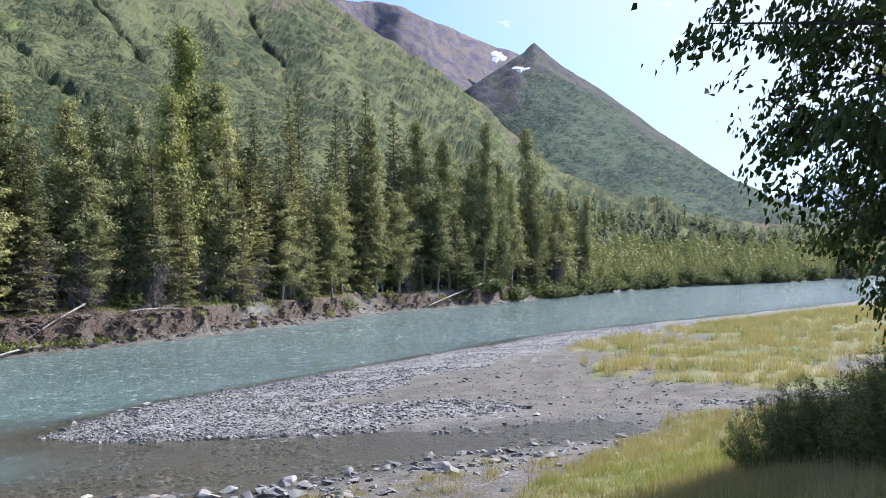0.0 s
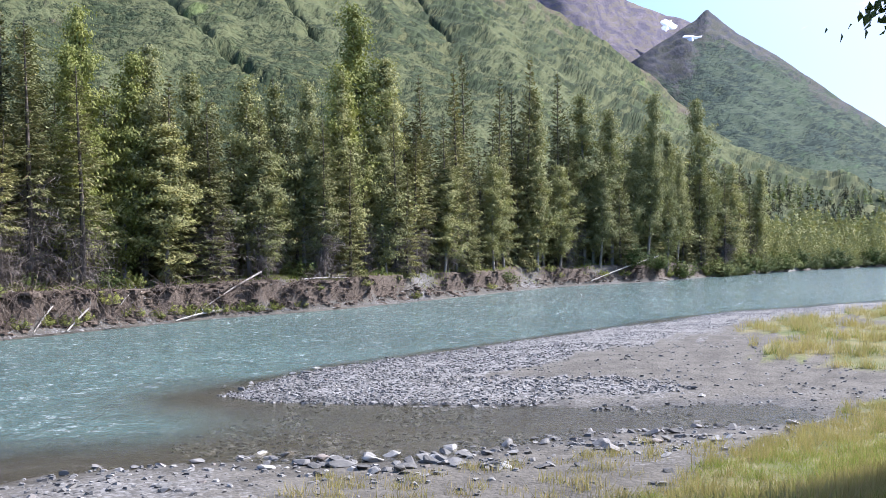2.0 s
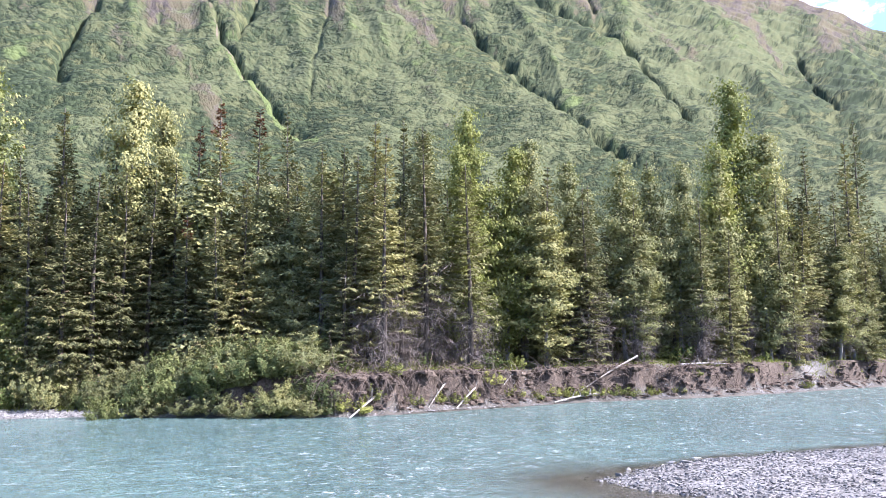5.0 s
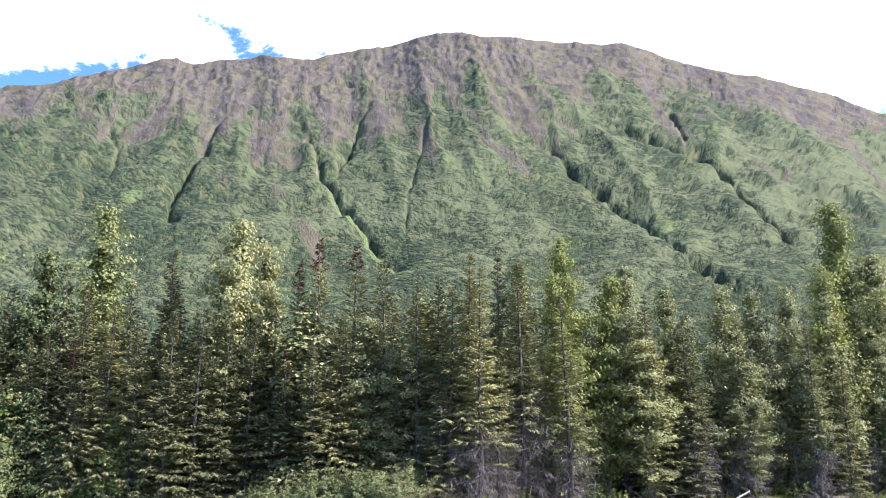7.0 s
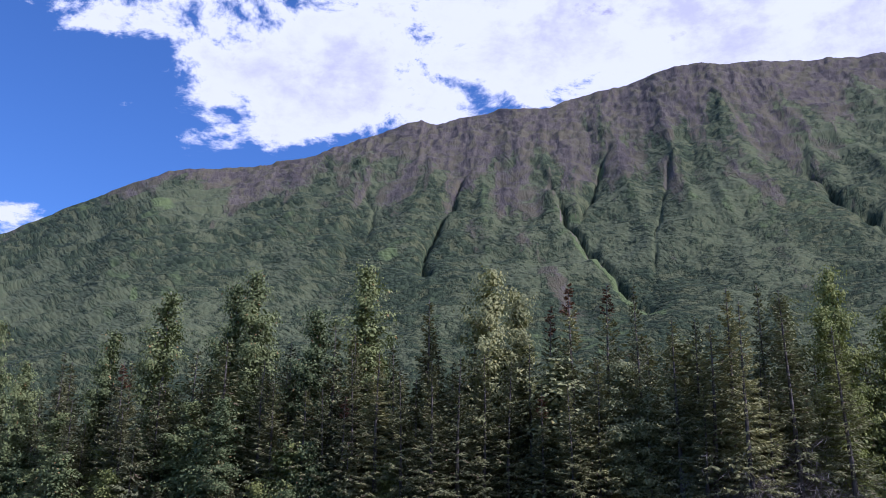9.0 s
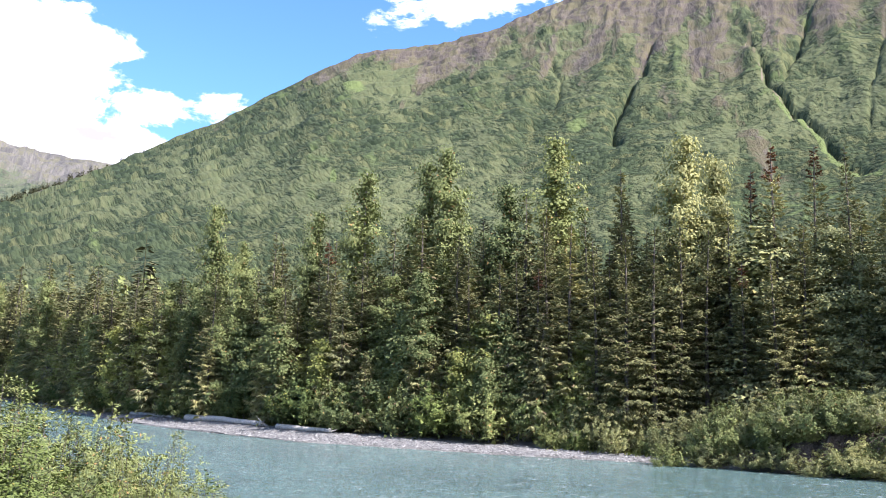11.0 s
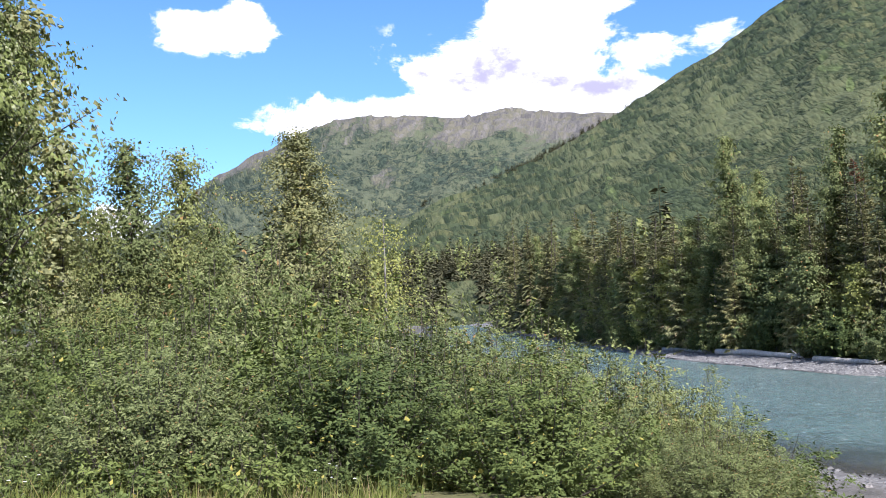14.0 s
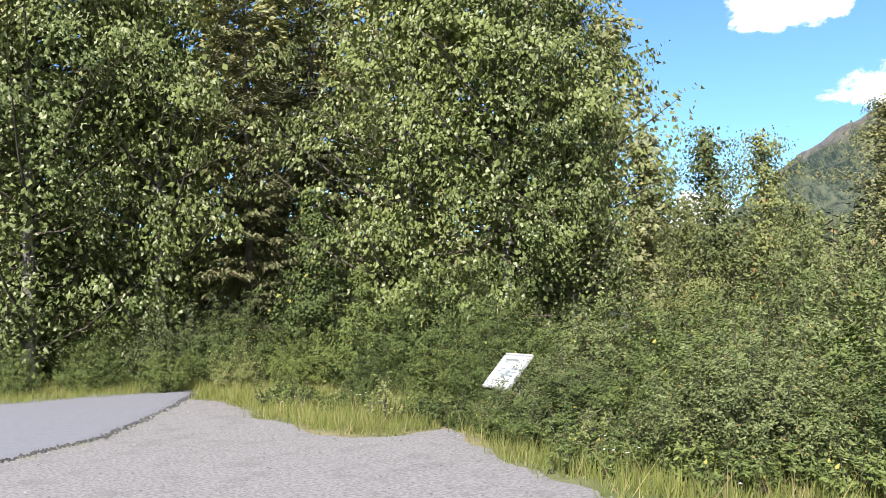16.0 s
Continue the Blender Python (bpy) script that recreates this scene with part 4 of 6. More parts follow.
def conifer(name, label, seed, tall=16.0, spread=0.13, whorls=44, mat=None, bare=0.0, brown_top=False, group="", density=50, low=0.05, ragged=0.62, spray=0.23):
    """A spruce: straight trunk and whorls of drooping boughs, each a fan of needle sprays that hang a little."""
    rng = np.random.default_rng(seed)
    top = thing(name, label, "tree", group)
    wood, green, brown, twigs = Bits(), [], [], Bits()
    h = np.linspace(0, 1, 7)
    spine = np.stack([0.006 * tall * np.sin(h * 4 + seed), 0.006 * tall * np.cos(h * 3 + seed), h * tall], -1)
    wood.put(*tube(spine, tall * 0.011 * (1 - h * 0.95) + 0.008, 7))
    s = np.linspace(0, 1, 5)
    for i in range(whorls):
        u = low + (0.992 - low) * (i / whorls) ** 0.92
        z = u * tall
        for b in range(7 if u < 0.8 else 5):
            size = tall * spread * ((1 - u) ** 0.86 + 0.035) * (1.15 - ragged * rng.random())
            if u < 0.25:
                size *= 0.65 + 1.4 * u
            a = rng.random() * 2 * math.pi
            dip = 0.50 - 0.85 * u + 0.14 * rng.normal()
            d = np.array([math.cos(a) * math.cos(dip), math.sin(a) * math.cos(dip), -math.sin(dip)])
            base = np.array([np.interp(u, h, spine[:, 0]), np.interp(u, h, spine[:, 1]), z + rng.normal() * tall * 0.009])
            line = base + d * size * s[:, None] + np.array([0, 0, 1.0]) * (size * 0.20 * (s ** 2.4))[:, None]
            if u < bare * (0.7 + 0.5 * rng.random()):
                twigs.put(*tube(line + rng.normal(size=line.shape) * 0.03, [0.022, 0.020, 0.016, 0.012, 0.005], 3))
                t = rng.random(14)
                at = np.stack([np.interp(t, s, line[:, k]) for k in range(3)], -1)
                twigs.put(*leaves(rng, at, 0.75, 0.03, 1.1))
                continue
            m = int(density * (0.35 + size / (tall * spread)))
            t = rng.random(m) ** 0.62 * 0.98 + 0.03
            side = np.cross(d, [0, 0, 1.0])
            lateral = rng.uniform(-1, 1, m)
            at = np.stack([np.interp(t, s, line[:, k]) for k in range(3)], -1) + side * (lateral * 0.36 * size * (1.08 - t))[:, None]
            at[:, 2] -= 0.14 * np.abs(lateral) * size * 0.36 + 0.05 * size * rng.random(m)
            dd = d * 0.75 + side * (np.sign(lateral) * 0.65)[:, None] + np.array([0, 0, -0.38]) + 0.25 * rng.normal(size=(m, 3))
            dd /= np.linalg.norm(dd, axis=1)[:, None]
            ss = np.cross(dd, np.array([0, 0, 1.0]) + 0.55 * rng.normal(size=(m, 3)))
            ss /= np.linalg.norm(ss, axis=1)[:, None]
            ln = (spray * (0.45 + 0.55 * size / (tall * spread)) * (0.7 + 0.7 * rng.random(m)))[:, None]
            wd = ln * 0.17 + 0.012
            (brown if brown_top and u > 0.86 else green).append(np.stack([at + ss * wd, at - ss * wd, at + dd * ln * 1.2], 1).reshape(-1, 3))
    hold("trunk", wood.mesh("trunk", True), DARKBARK, top)
    v = np.vstack(green)
    hold("crown", mesh_of("crown", v, np.arange(len(v)).reshape(-1, 3)), mat or SPRUCE, top)
    if brown:
        v = np.vstack(brown)
        brown_part = hold("treetop", mesh_of("treetop", v, np.arange(len(v)).reshape(-1, 3)), DEADTOP, top)
        tagged(brown_part, "browned cone-laden top", kind="stuff")
    if twigs.n:
        hold("bough_tangle", twigs.mesh("bough_tangle"), TWIG, top, "bare grey lower boughs")
    return top


def shrub(name, label, seed, tall=2.5, wide=1.6, count=1500, leaf=0.14, mat=None, slim=0.38, stems=22, group="", ball=0.55, tri=False):
    """A many-stemmed bush: stems fan out from the root and fork, leaves crowd round the twigs."""
    rng = np.random.default_rng(seed)
    top = thing(name, label, "bush", group)
    wood, spots, ways, inner = Bits(), [], [], []
    per = max(1, int(count / (stems * 7)))
    for i in range(stems):
        a, e = rng.random() * 2 * math.pi, math.sqrt(rng.random())
        tip = np.array([math.cos(a) * e * wide, math.sin(a) * e * wide, tall * (1 - 0.6 * e ** 2) * (0.62 + 0.42 * rng.random())])
        base = np.array([math.cos(a) * 0.15 * wide * e, math.sin(a) * 0.15 * wide * e, -0.05])
        mid = base * 0.5 + tip * 0.5 + np.array([math.cos(a), math.sin(a), 0.0]) * 0.12 * wide * e + rng.normal(size=3) * 0.05
        wood.put(*tube([base, mid, tip], [0.006 + 0.004 * tall, 0.003 + 0.0015 * tall, 0.002], 3))
        for k in range(7):
            t = 0.12 + 0.86 * ((k + rng.random()) / 7) ** 0.72
            p = base + (mid - base) * t * 2 if t < 0.5 else mid + (tip - mid) * (t * 2 - 1)
            d = rng.normal(size=3) + np.array([math.cos(a), math.sin(a), 0.9])
            d /= np.linalg.norm(d)
            ln = wide * ball * (0.30 + 0.35 * rng.random()) * (1.1 - 0.5 * t)
            u = rng.random(per) * 1.05
            spots.append(p + d * (ln * u)[:, None] + rng.normal(size=(per, 3)) * 0.042 * wide * ball)
            ways.append(np.tile(d, (per, 1)))
            if t < 0.78:
                inner.append(p + rng.normal(size=(max(1, per // 4), 3)) * 0.09 * wide)
    tagged(hold("stemwork", wood.mesh("stemwork", True), STEM, top), kind="stuff")
    at, way = np.vstack(spots), np.vstack(ways)
    v, f = leaves(rng, at, leaf, leaf * slim, -0.1, way, tri, (at - [0, 0, 0.3 * tall]) / tall + 0.35 * way + np.array([0, 0, 0.2]))
    green = Bits()
    green.put(v, f)
    green.put(*leaves(rng, np.vstack(inner), leaf * 1.4, leaf * 0.9, -0.1, None, tri))
    hold("foliage", green.mesh("foliage"), mat or WILLOW, top)
    return top


RNG = random.Random(7)


def stand(proto, own, x, y, scale, turn=None, wide=1.0, sink=0.1, z=None):
    """Stands a plant on the ground: the first time the plant itself, then copies of it."""
    turn = RNG.random() * 6.28 if turn is None else turn
    h = ground_z(x, y) if z is None else z
    m = Matrix.LocRotScale((x, y, h - sink), Euler((RNG.uniform(-0.02, 0.02), RNG.uniform(-0.02, 0.02), turn)), (scale * wide, scale * wide, scale))
    if not own.get(proto.name):
        own[proto.name] = True
        proto.matrix_basis = m
        return proto
    c = copy_thing(proto, m)
    c.scale = (scale * wide, scale * wide, scale)
    return c


USED = {}


DEEP_WOOD = []


def build_far_bank():
    cots = [broadleaf("cottonwood", "tall slender cottonwood with pale green leaves on the far bank", 10 + i, 18, 0.125 + 0.02 * (i % 3), 10500, 0.165, COTTON, (0.06, 0.16, 0.10, 0.2)[i], 0.24, 52, group="far bank trees", tri=True, clump=0.33, spray=44, core=0.25) for i in range(4)]
    pops = [broadleaf("cottonwood", "tall bright yellow-green cottonwood on the far bank", 30 + i, 18, 0.15, 11500, 0.165, POPLAR, 0.06, 0.24, 60, group="far bank trees", tri=True, clump=0.33, spray=44, core=0.3) for i in range(2)]
    # darker willow leaf colour also stands in for shade on these cottonwoods
    greys = [broadleaf("cottonwood", "tall grey-green cottonwood with shade-darkened leaves on the far bank", 20 + i, 18, 0.14, 10500, 0.165, WILLOW, 0.08, 0.24, 56, group="far bank trees", tri=True, clump=0.33, spray=44, core=0.3) for i in range(2)]
    sprs = [conifer("spruce", "dark narrow spruce on the far bank", 50 + i, 16, 0.135 + 0.03 * (i % 2), 50, group="far bank trees") for i in range(3)]
    darks = [conifer("spruce", "dark dense spruce in the thick of the far bank", 55 + i, 16, 0.15 + 0.02 * i, 50, DARKSPRUCE, bare=0.12 * i, group="far bank trees") for i in range(2)]
    bares = [conifer("spruce", "spruce with bare grey lower boughs on the far bank", 60 + i, 16, 0.15, 46, bare=0.30 + 0.1 * i, group="far bank trees") for i in range(2)]
    reds = [conifer("spruce", "spruce with a browned top on the far bank", 70 + i, 16, 0.145, 46, bare=0.22, brown_top=True, group="far bank trees") for i in range(2)]
    cback = [broadleaf("cottonwood", "cottonwood in the wood behind the far bank", 80 + i, 18, 0.17, 4200, 0.25, COTTON, 0.06, 0.28, 40, group="wood behind the bank", tri=True, core=0.4) for i in range(2)]
    sback = [conifer("spruce", "dark spruce in the wood behind the far bank", 90 + i, 16, 0.17, 34, DARKSPRUCE, group="wood behind the bank", density=22, spray=0.42) for i in range(2)]
    kinds = {"g": (greys, 18), "c": (cots, 18), "p": (pops, 18), "s": (sprs, 16), "d": (darks, 16), "b": (bares, 16), "r": (reds, 16), "C": (cback, 18), "S": (sback, 16), "D": ((), 16)}
    count = [0]

    def put(kind, az, el, back, wide=1.0):
        if az > 56 and kind in "cC":
            kind = "g" if kind == "c" else "S"
        protos, tall = kinds[kind]
        count[0] += 1
        d = shore(az) + back
        x, y = -d * math.sin(radians(az)), d * math.cos(radians(az))
        z = ground_z(x, y)
        h = EYE.z + d * math.tan(radians(el)) - z
        if kind == "D":
            DEEP_WOOD.append((x, y, z, h))
            return
        stand(protos[count[0] % len(protos)], USED, x, y, h / tall, None, wide * (1.15 if kind in "sbrd" else 1.05) * (0.76 + 0.30 * RNG.random()) * min(1.25, (18 / h) ** 0.5), z=z)

    # the trees that make the skyline: bearing, height above the horizon, metres behind the shore
    for az, el, back in ((25.8, 11.4, 6), (22.6, 11.2, 5), (19.3, 11.1, 6), (16.8, 11.9, 7), (14.2, 12.7, 9), (1.4, 10.1, 7), (-2.5, 9.9, 5), (-3.7, 7.6, 4), (-5.9, 9.5, 4), (-7.6, 5.3, 5), (-9.0, 4.9, 6),
                         (4.4, 10.6, 5), (-0.3, 9.0, 5), (54.1, 15.9, 9), (51.4, 14.7, 9), (61.6, 16.0, 13), (69.0, 15.3, 14), (65.1, 12.9, 11), (74.3, 13.4, 13), (70.4, 14.2, 15), (77.8, 10.8, 12)):
        put("c", az, el, back)
    for az, el, back in ((83.7, 10.9, 10), (81.9, 8.6, 9), (35.2, 13.6, 7), (28.9, 13.0, 7), (20.9, 10.9, 7)):
        put("c", az, el, back)
    for az, el, back, wide in ((15.5, 15.8, 12, 1.15), (32.0, 15.0, 8, 0.9), (30.1, 12.4, 7, 0.9), (16.9, 12.0, 9, 1.0), (33.0, 12.5, 6, 0.8)):
        put("p", az, el, back, wide)
    for az, el, back in ((21.0, 11.0, 8), (11.7, 11.2, 7), (8.9, 12.5, 9), (9.5, 11.4, 6), (7.0, 11.0, 8), (5.0, 12.1, 7), (3.2, 11.2, 8), (44.2, 14.1, 7), (42.2, 11.9, 6), (38.9, 13.7, 6), (36.7, 13.8, 9), (41.0, 12.1, 7),
                         (57.5, 13.4, 10), (80.0, 8.9, 9), (76.1, 8.7, 10), (79.7, 8.4, 11), (27.5, 10.7, 5), (6.1, 10.2, 10), (12.9, 9.5, 10)):
        put("s", az, el, back)
    for az, el, back in ((56.0, 9.5, 8), (57.4, 11.2, 9), (58.3, 8.4, 7), (59.9, 10.4, 8), (61.0, 8.0, 8), (62.2, 11.0, 9), (63.9, 9.6, 9), (65.0, 8.2, 8), (66.4, 10.4, 9), (67.8, 8.0, 9), (52.6, 10.4, 7), (54.6, 11.8, 8)):
        put("d", az, el, back + 2, 1.1)
    for az, el, back in ((46.1, 14.3, 7), (48.3, 14.7, 8), (50, 13, 8), (76.6, 8.6, 9), (63.1, 7.1, 6)):
        put("r", az, el, back)
    for az, el, back in ((38.1, 12.9, 3.5), (35.4, 13.4, 5), (32.6, 11.0, 4), (25.0, 9.4, 4), (22.0, 9.0, 4), (18.0, 8.5, 4), (13.5, 8.8, 5), (10.2, 8.6, 5), (2.4, 8.4, 6), (40.2, 11.5, 5)):
        put("b", az, el, back, 1.1)
    # the wood behind them
    low = lambda a: np.interp(a, [-10, -6, 0, 20, 30, 45, 62, 70, 76, 84, 90, 98], [4, 7, 8.5, 9.3, 10.2, 11.6, 12, 11, 8.2, 7.2, 6.8, 6.2])
    az = -8.5
    while az < 98:
        for row, back in enumerate((5.5, 9.5, 13, 17, 22)):
            a = az + RNG.uniform(-0.5, 0.5)
            e = low(a) * RNG.uniform(0.70, 1.0) * (0.86 if row == 0 else 1.0 if row < 3 else 0.92)
            k = RNG.choice("cccssbb" if a < 48 else "dddddsr" if a < 63 else "ccdddsb") if row == 0 else RNG.choice("CSS" if a < 48 else "CSS" if a < 72 else "CCS") if row < 2 else "D"
            put(k, a, e, back + RNG.uniform(-2.0, 2.5) + (3 if a > 60 else 0), 1.05 if row == 0 else 1.25)
        az += np.interp(az, [-8, 10, 40, 60, 84, 98], [0.9, 1.15, 1.7, 1.7, 1.0, 0.7])


build_far_bank()


def far_wood():
    """Small far trees on the valley floor and the mountain's foot, too many to count."""
    rng = np.random.default_rng(5)

    def mini(bits, x, y, z, h, pointed):
        h = h * rng.uniform(0.7, 1.05)
        m = int(np.clip(52000 / math.hypot(x, y), 60, 520)) if pointed else int(np.clip(36000 / math.hypot(x, y), 80, 300))
        a = rng.random(m) * 6.28
        if pointed:
            u = 1 - np.sqrt(rng.random(m)) * 0.97
            slim = rng.uniform(0.13, 0.18)
            reach = h * (slim * (1 - u) ** 0.85 + 0.008) * (0.35 + 0.65 * rng.random(m) ** 0.5)
            way = np.stack([np.cos(a), np.sin(a), -0.55 + 0.5 * u], -1) + 0.18 * rng.normal(size=(m, 3))
            side = np.stack([-np.sin(a), np.cos(a), 0.25 * rng.normal(size=m)], -1)
            ln = (h * (0.030 + 0.060 * (1 - u)) * rng.uniform(0.7, 1.3, m) * (560 / m) ** 0.35)[:, None]
            at = np.stack([x + np.cos(a) * reach * 0.7, y + np.sin(a) * reach * 0.7, z + (0.03 + 0.95 * u) * h], -1)
            v = np.stack([at + side * ln * 0.34, at - side * ln * 0.34, at + way * ln], 1).reshape(-1, 3)
            bits.put(v, np.arange(m * 3).reshape(-1, 3))
            mast = np.array([[x - 0.012 * h, y, z], [x + 0.012 * h, y, z], [x, y, z + h], [x, y - 0.012 * h, z], [x, y + 0.012 * h, z], [x, y, z + h]])
            bits.put(mast, [[0, 1, 2], [3, 4, 5]])
            return
        u = rng.random(m) ** 0.9
        rad = h * 0.20 * np.sin(np.clip(u * 0.92 + 0.1, 0, 1) * math.pi) ** 0.7
        out = np.stack([np.cos(a), np.sin(a), 0.5 * (u - 0.2)], -1)
        at = np.stack([x + np.cos(a) * rad * rng.random(m) ** 0.4, y + np.sin(a) * rad * rng.random(m) ** 0.4, z + (0.04 + 0.94 * u) * h], -1)
        v, f = leaves(rng, at, h * 0.066 * (110 / m) ** 0.5, h * 0.05 * (110 / m) ** 0.5, 0.1, None, True, out + [0, 0, 0.3])
        bits.put(v, f)

    def on_slope(az, t):
        gx, gy, gz, ga = SLOPE_GRID
        i, j = int(np.clip(t ** (1 / 1.12) * (len(gx) - 1), 0, len(gx) - 1)), int(np.argmin(np.abs(ga - az)))
        return gx[i, j], gy[i, j], gz[i, j] - 0.5

    dark, light, fresh = Bits(), Bits(), Bits()
    # the depth of the wood behind the far bank
    deep = Bits()
    for x, y, z, h in DEEP_WOOD:
        mini(deep, x, y, z, h, True)
    tagged(hold("deep_wood_spruces", deep.mesh("deep_wood_spruces"), DARKSPRUCE), "dark crowded spruces deep in the wood behind the far bank", "woods", kind="stuff")
    # valley floor and slope upstream
    for i in range(1500):
        az = rng.uniform(87, 120)
        r = 85 + np.interp(az, [87, 92, 100, 120], [200, 330, 520, 420]) * rng.random() ** 0.9
        x, y = -r * math.sin(radians(az)), r * math.cos(radians(az))
        d, s, _ = line_distance(np.array([x]), np.array([y]), FAR)
        dn, sn, _ = line_distance(np.array([x]), np.array([y]), NEAR)
        if d[0] < 8 or (s[0] > 0 and r < 345 and (sn[0] < 0 or dn[0] < 8 or r < 120 or az < 102)):
            continue
        if r > 335:
            x, y, z = on_slope(az, (r - 330) / 1570)
        else:
            z = ground_z(x, y) - 0.3
        leafy = rng.random() < 0.15
        mini(light if leafy else dark, x, y, z, rng.uniform(14, 22), not leafy)
    # a belt of conifers on the mountain's shoulder, thinning out upwards
    for i in range(900):
        az = 88 + 24 * rng.random() ** 0.55
        t = 1.0 - np.interp(az, [86, 95, 103, 112], [0.02, 0.10, 0.22, 0.35]) * rng.random() ** 1.4
        mini(dark, *on_slope(az, t), rng.uniform(11, 20), True)
    # wood on the mountain's foot downstream
    for i in range(1100):
        az = rng.uniform(-26, 4)
        r = 250 + np.interp(az, [-26, -12, 4], [700, 520, 130]) * rng.random()
        x, y = -r * math.sin(radians(az)), r * math.cos(radians(az))
        if r > 335:
            x, y, z = on_slope(az, (r - 330) / 1570)
        else:
            z = ground_z(x, y)
        mini(dark if rng.random() < 0.6 else light, x, y, z, rng.uniform(8, 15), rng.random() < 0.6)
    # young poplars and willows at the river's bend
    for i in range(850):
        az = rng.uniform(-27, -7.5)
        r = shore(az) + 2 + 60 * rng.random() ** 1.3
        x, y = -r * math.sin(radians(az)), r * math.cos(radians(az))
        h = np.interp(r - shore(az), [0, 6, 20, 60], [4.0, 7.0, 10, 13]) * rng.uniform(0.75, 1.1)
        mini(fresh, x, y, ground_z(x, y) - 0.2, h, False)
    for name, bits, mat, text in (("distant_spruces", dark, FARSPRUCE, "distant dark spruce wood at the mountain's foot"), ("distant_poplars", light, WILLOW, "distant mixed poplar wood on the valley floor"),
                                  ("young_poplars", fresh, COTTON, "thicket of young bright green poplars at the river bend")):
        tagged(hold(name, bits.mesh(name), mat), text, "woods", kind="stuff")


far_wood()


def far_bank_shrubs():
    kinds = [shrub("willow_bush", "green willow bush on the river bank", 100 + i, 2.6, 1.5, 6600, 0.095, (WILLOW, ALDER, WILLOW)[i], 0.46, 36, group="far bank bushes", tri=True) for i in range(3)]
    bright = [shrub("willow_bush", "fresh green willow bush on the river bank", 105 + i, 2.6, 1.5, 6800, 0.080, (COTTON, WILLOW)[i], 0.44, 36, group="far bank bushes", tri=True) for i in range(2)]
    alder = [shrub("alder_bush", "low bright green bush under the trees", 110 + i, 2.2, 1.5, 1300, 0.16, (POPLAR, ALDER)[i], 0.55, 16, group="far bank bushes", tri=True) for i in range(2)]
    young = [broadleaf("cottonwood", "young green cottonwood before the wood on the far bank", 115 + i, 6, 0.20, 4600, 0.12, (WILLOW, POPLAR)[i], 0.03, 0.20, 46, group="young far bank trees", tri=True, clump=0.17, core=0.3) for i in range(2)]
    sapling = conifer("spruce", "young green spruce before the wood on the far bank", 118, 6, 0.24, 26, group="young far bank trees", density=34, spray=0.26)
    n = 0
    az = -9.0
    while az < 95:
        thick = np.interp(az, [-9, 0, 40, 42, 47, 62, 95], [1, 0.5, 0.5, 3, 4, 4, 4])
        for k in range(int(thick + RNG.random())):
            a = az + RNG.uniform(-0.8, 0.8)
            back = RNG.uniform(0.3, 5) if 42 < a < 53 else RNG.uniform(3.2, 6.5) if 53 <= a < 62 else (RNG.uniform(6.0, 12) if a >= 53 else RNG.uniform(2.5, 7))
            d = shore(a) + back
            tall = RNG.uniform(0.45, 1.9) if a > 62 else RNG.uniform(0.6, 1.5) if a > 41 else RNG.uniform(0.35, 0.9)
            stand((kinds if a > 60 else bright if a > 41 else alder)[n % (3 if a > 60 else 2)], USED, -d * math.sin(radians(a)), d * math.cos(radians(a)), tall, None, RNG.uniform(0.8, 1.25))
            n += 1
        if az > 55:
            for k in range(2):
                a = az + RNG.uniform(-0.7, 0.7)
                d = shore(a) + RNG.uniform(5.5, 10)
                x, y = -d * math.sin(radians(a)), d * math.cos(radians(a))
                h = EYE.z + d * math.tan(radians(RNG.uniform(0.3, np.interp(a, [55, 70, 95], [4.5, 5.5, 3.5])))) - ground_z(x, y)
                stand(sapling if RNG.random() < 0.3 else young[n % 2], USED, x, y, h / 6, None, RNG.uniform(0.85, 1.15))
                n += 1
        az += 1.15
    # the low willows at the foot of the wood downstream, hanging over the water
    for a, back, k in ((-1.8, 2.0, 1.5), (-3.0, 2.2, 1.2), (-4.6, 1.6, 1.3), (-6.8, 1.2, 1.2), (-8.3, 1, 1.6), (-10, 1, 1.7), (-11.6, 1, 1.8), (-13.4, 1.5, 2.0), (-15.5, 1, 1.8), (-18, 1, 2), (-20, 1.5, 2), (-22.5, 1, 2), (-25, 1, 2)):
        d = shore(a) + back
        stand(kinds[1], USED, -d * math.sin(radians(a)), d * math.cos(radians(a)), k, None, 1.25)
    a = -6.5
    while a > -27:
        d = shore(a) + RNG.uniform(-0.2, 1.0)
        stand(kinds[(0, 2)[n % 2]], USED, -d * math.sin(radians(a)), d * math.cos(radians(a)), RNG.uniform(0.9, 1.6), None, RNG.uniform(1.2, 1.6))
        n += 1
        a -= RNG.uniform(0.5, 0.9)
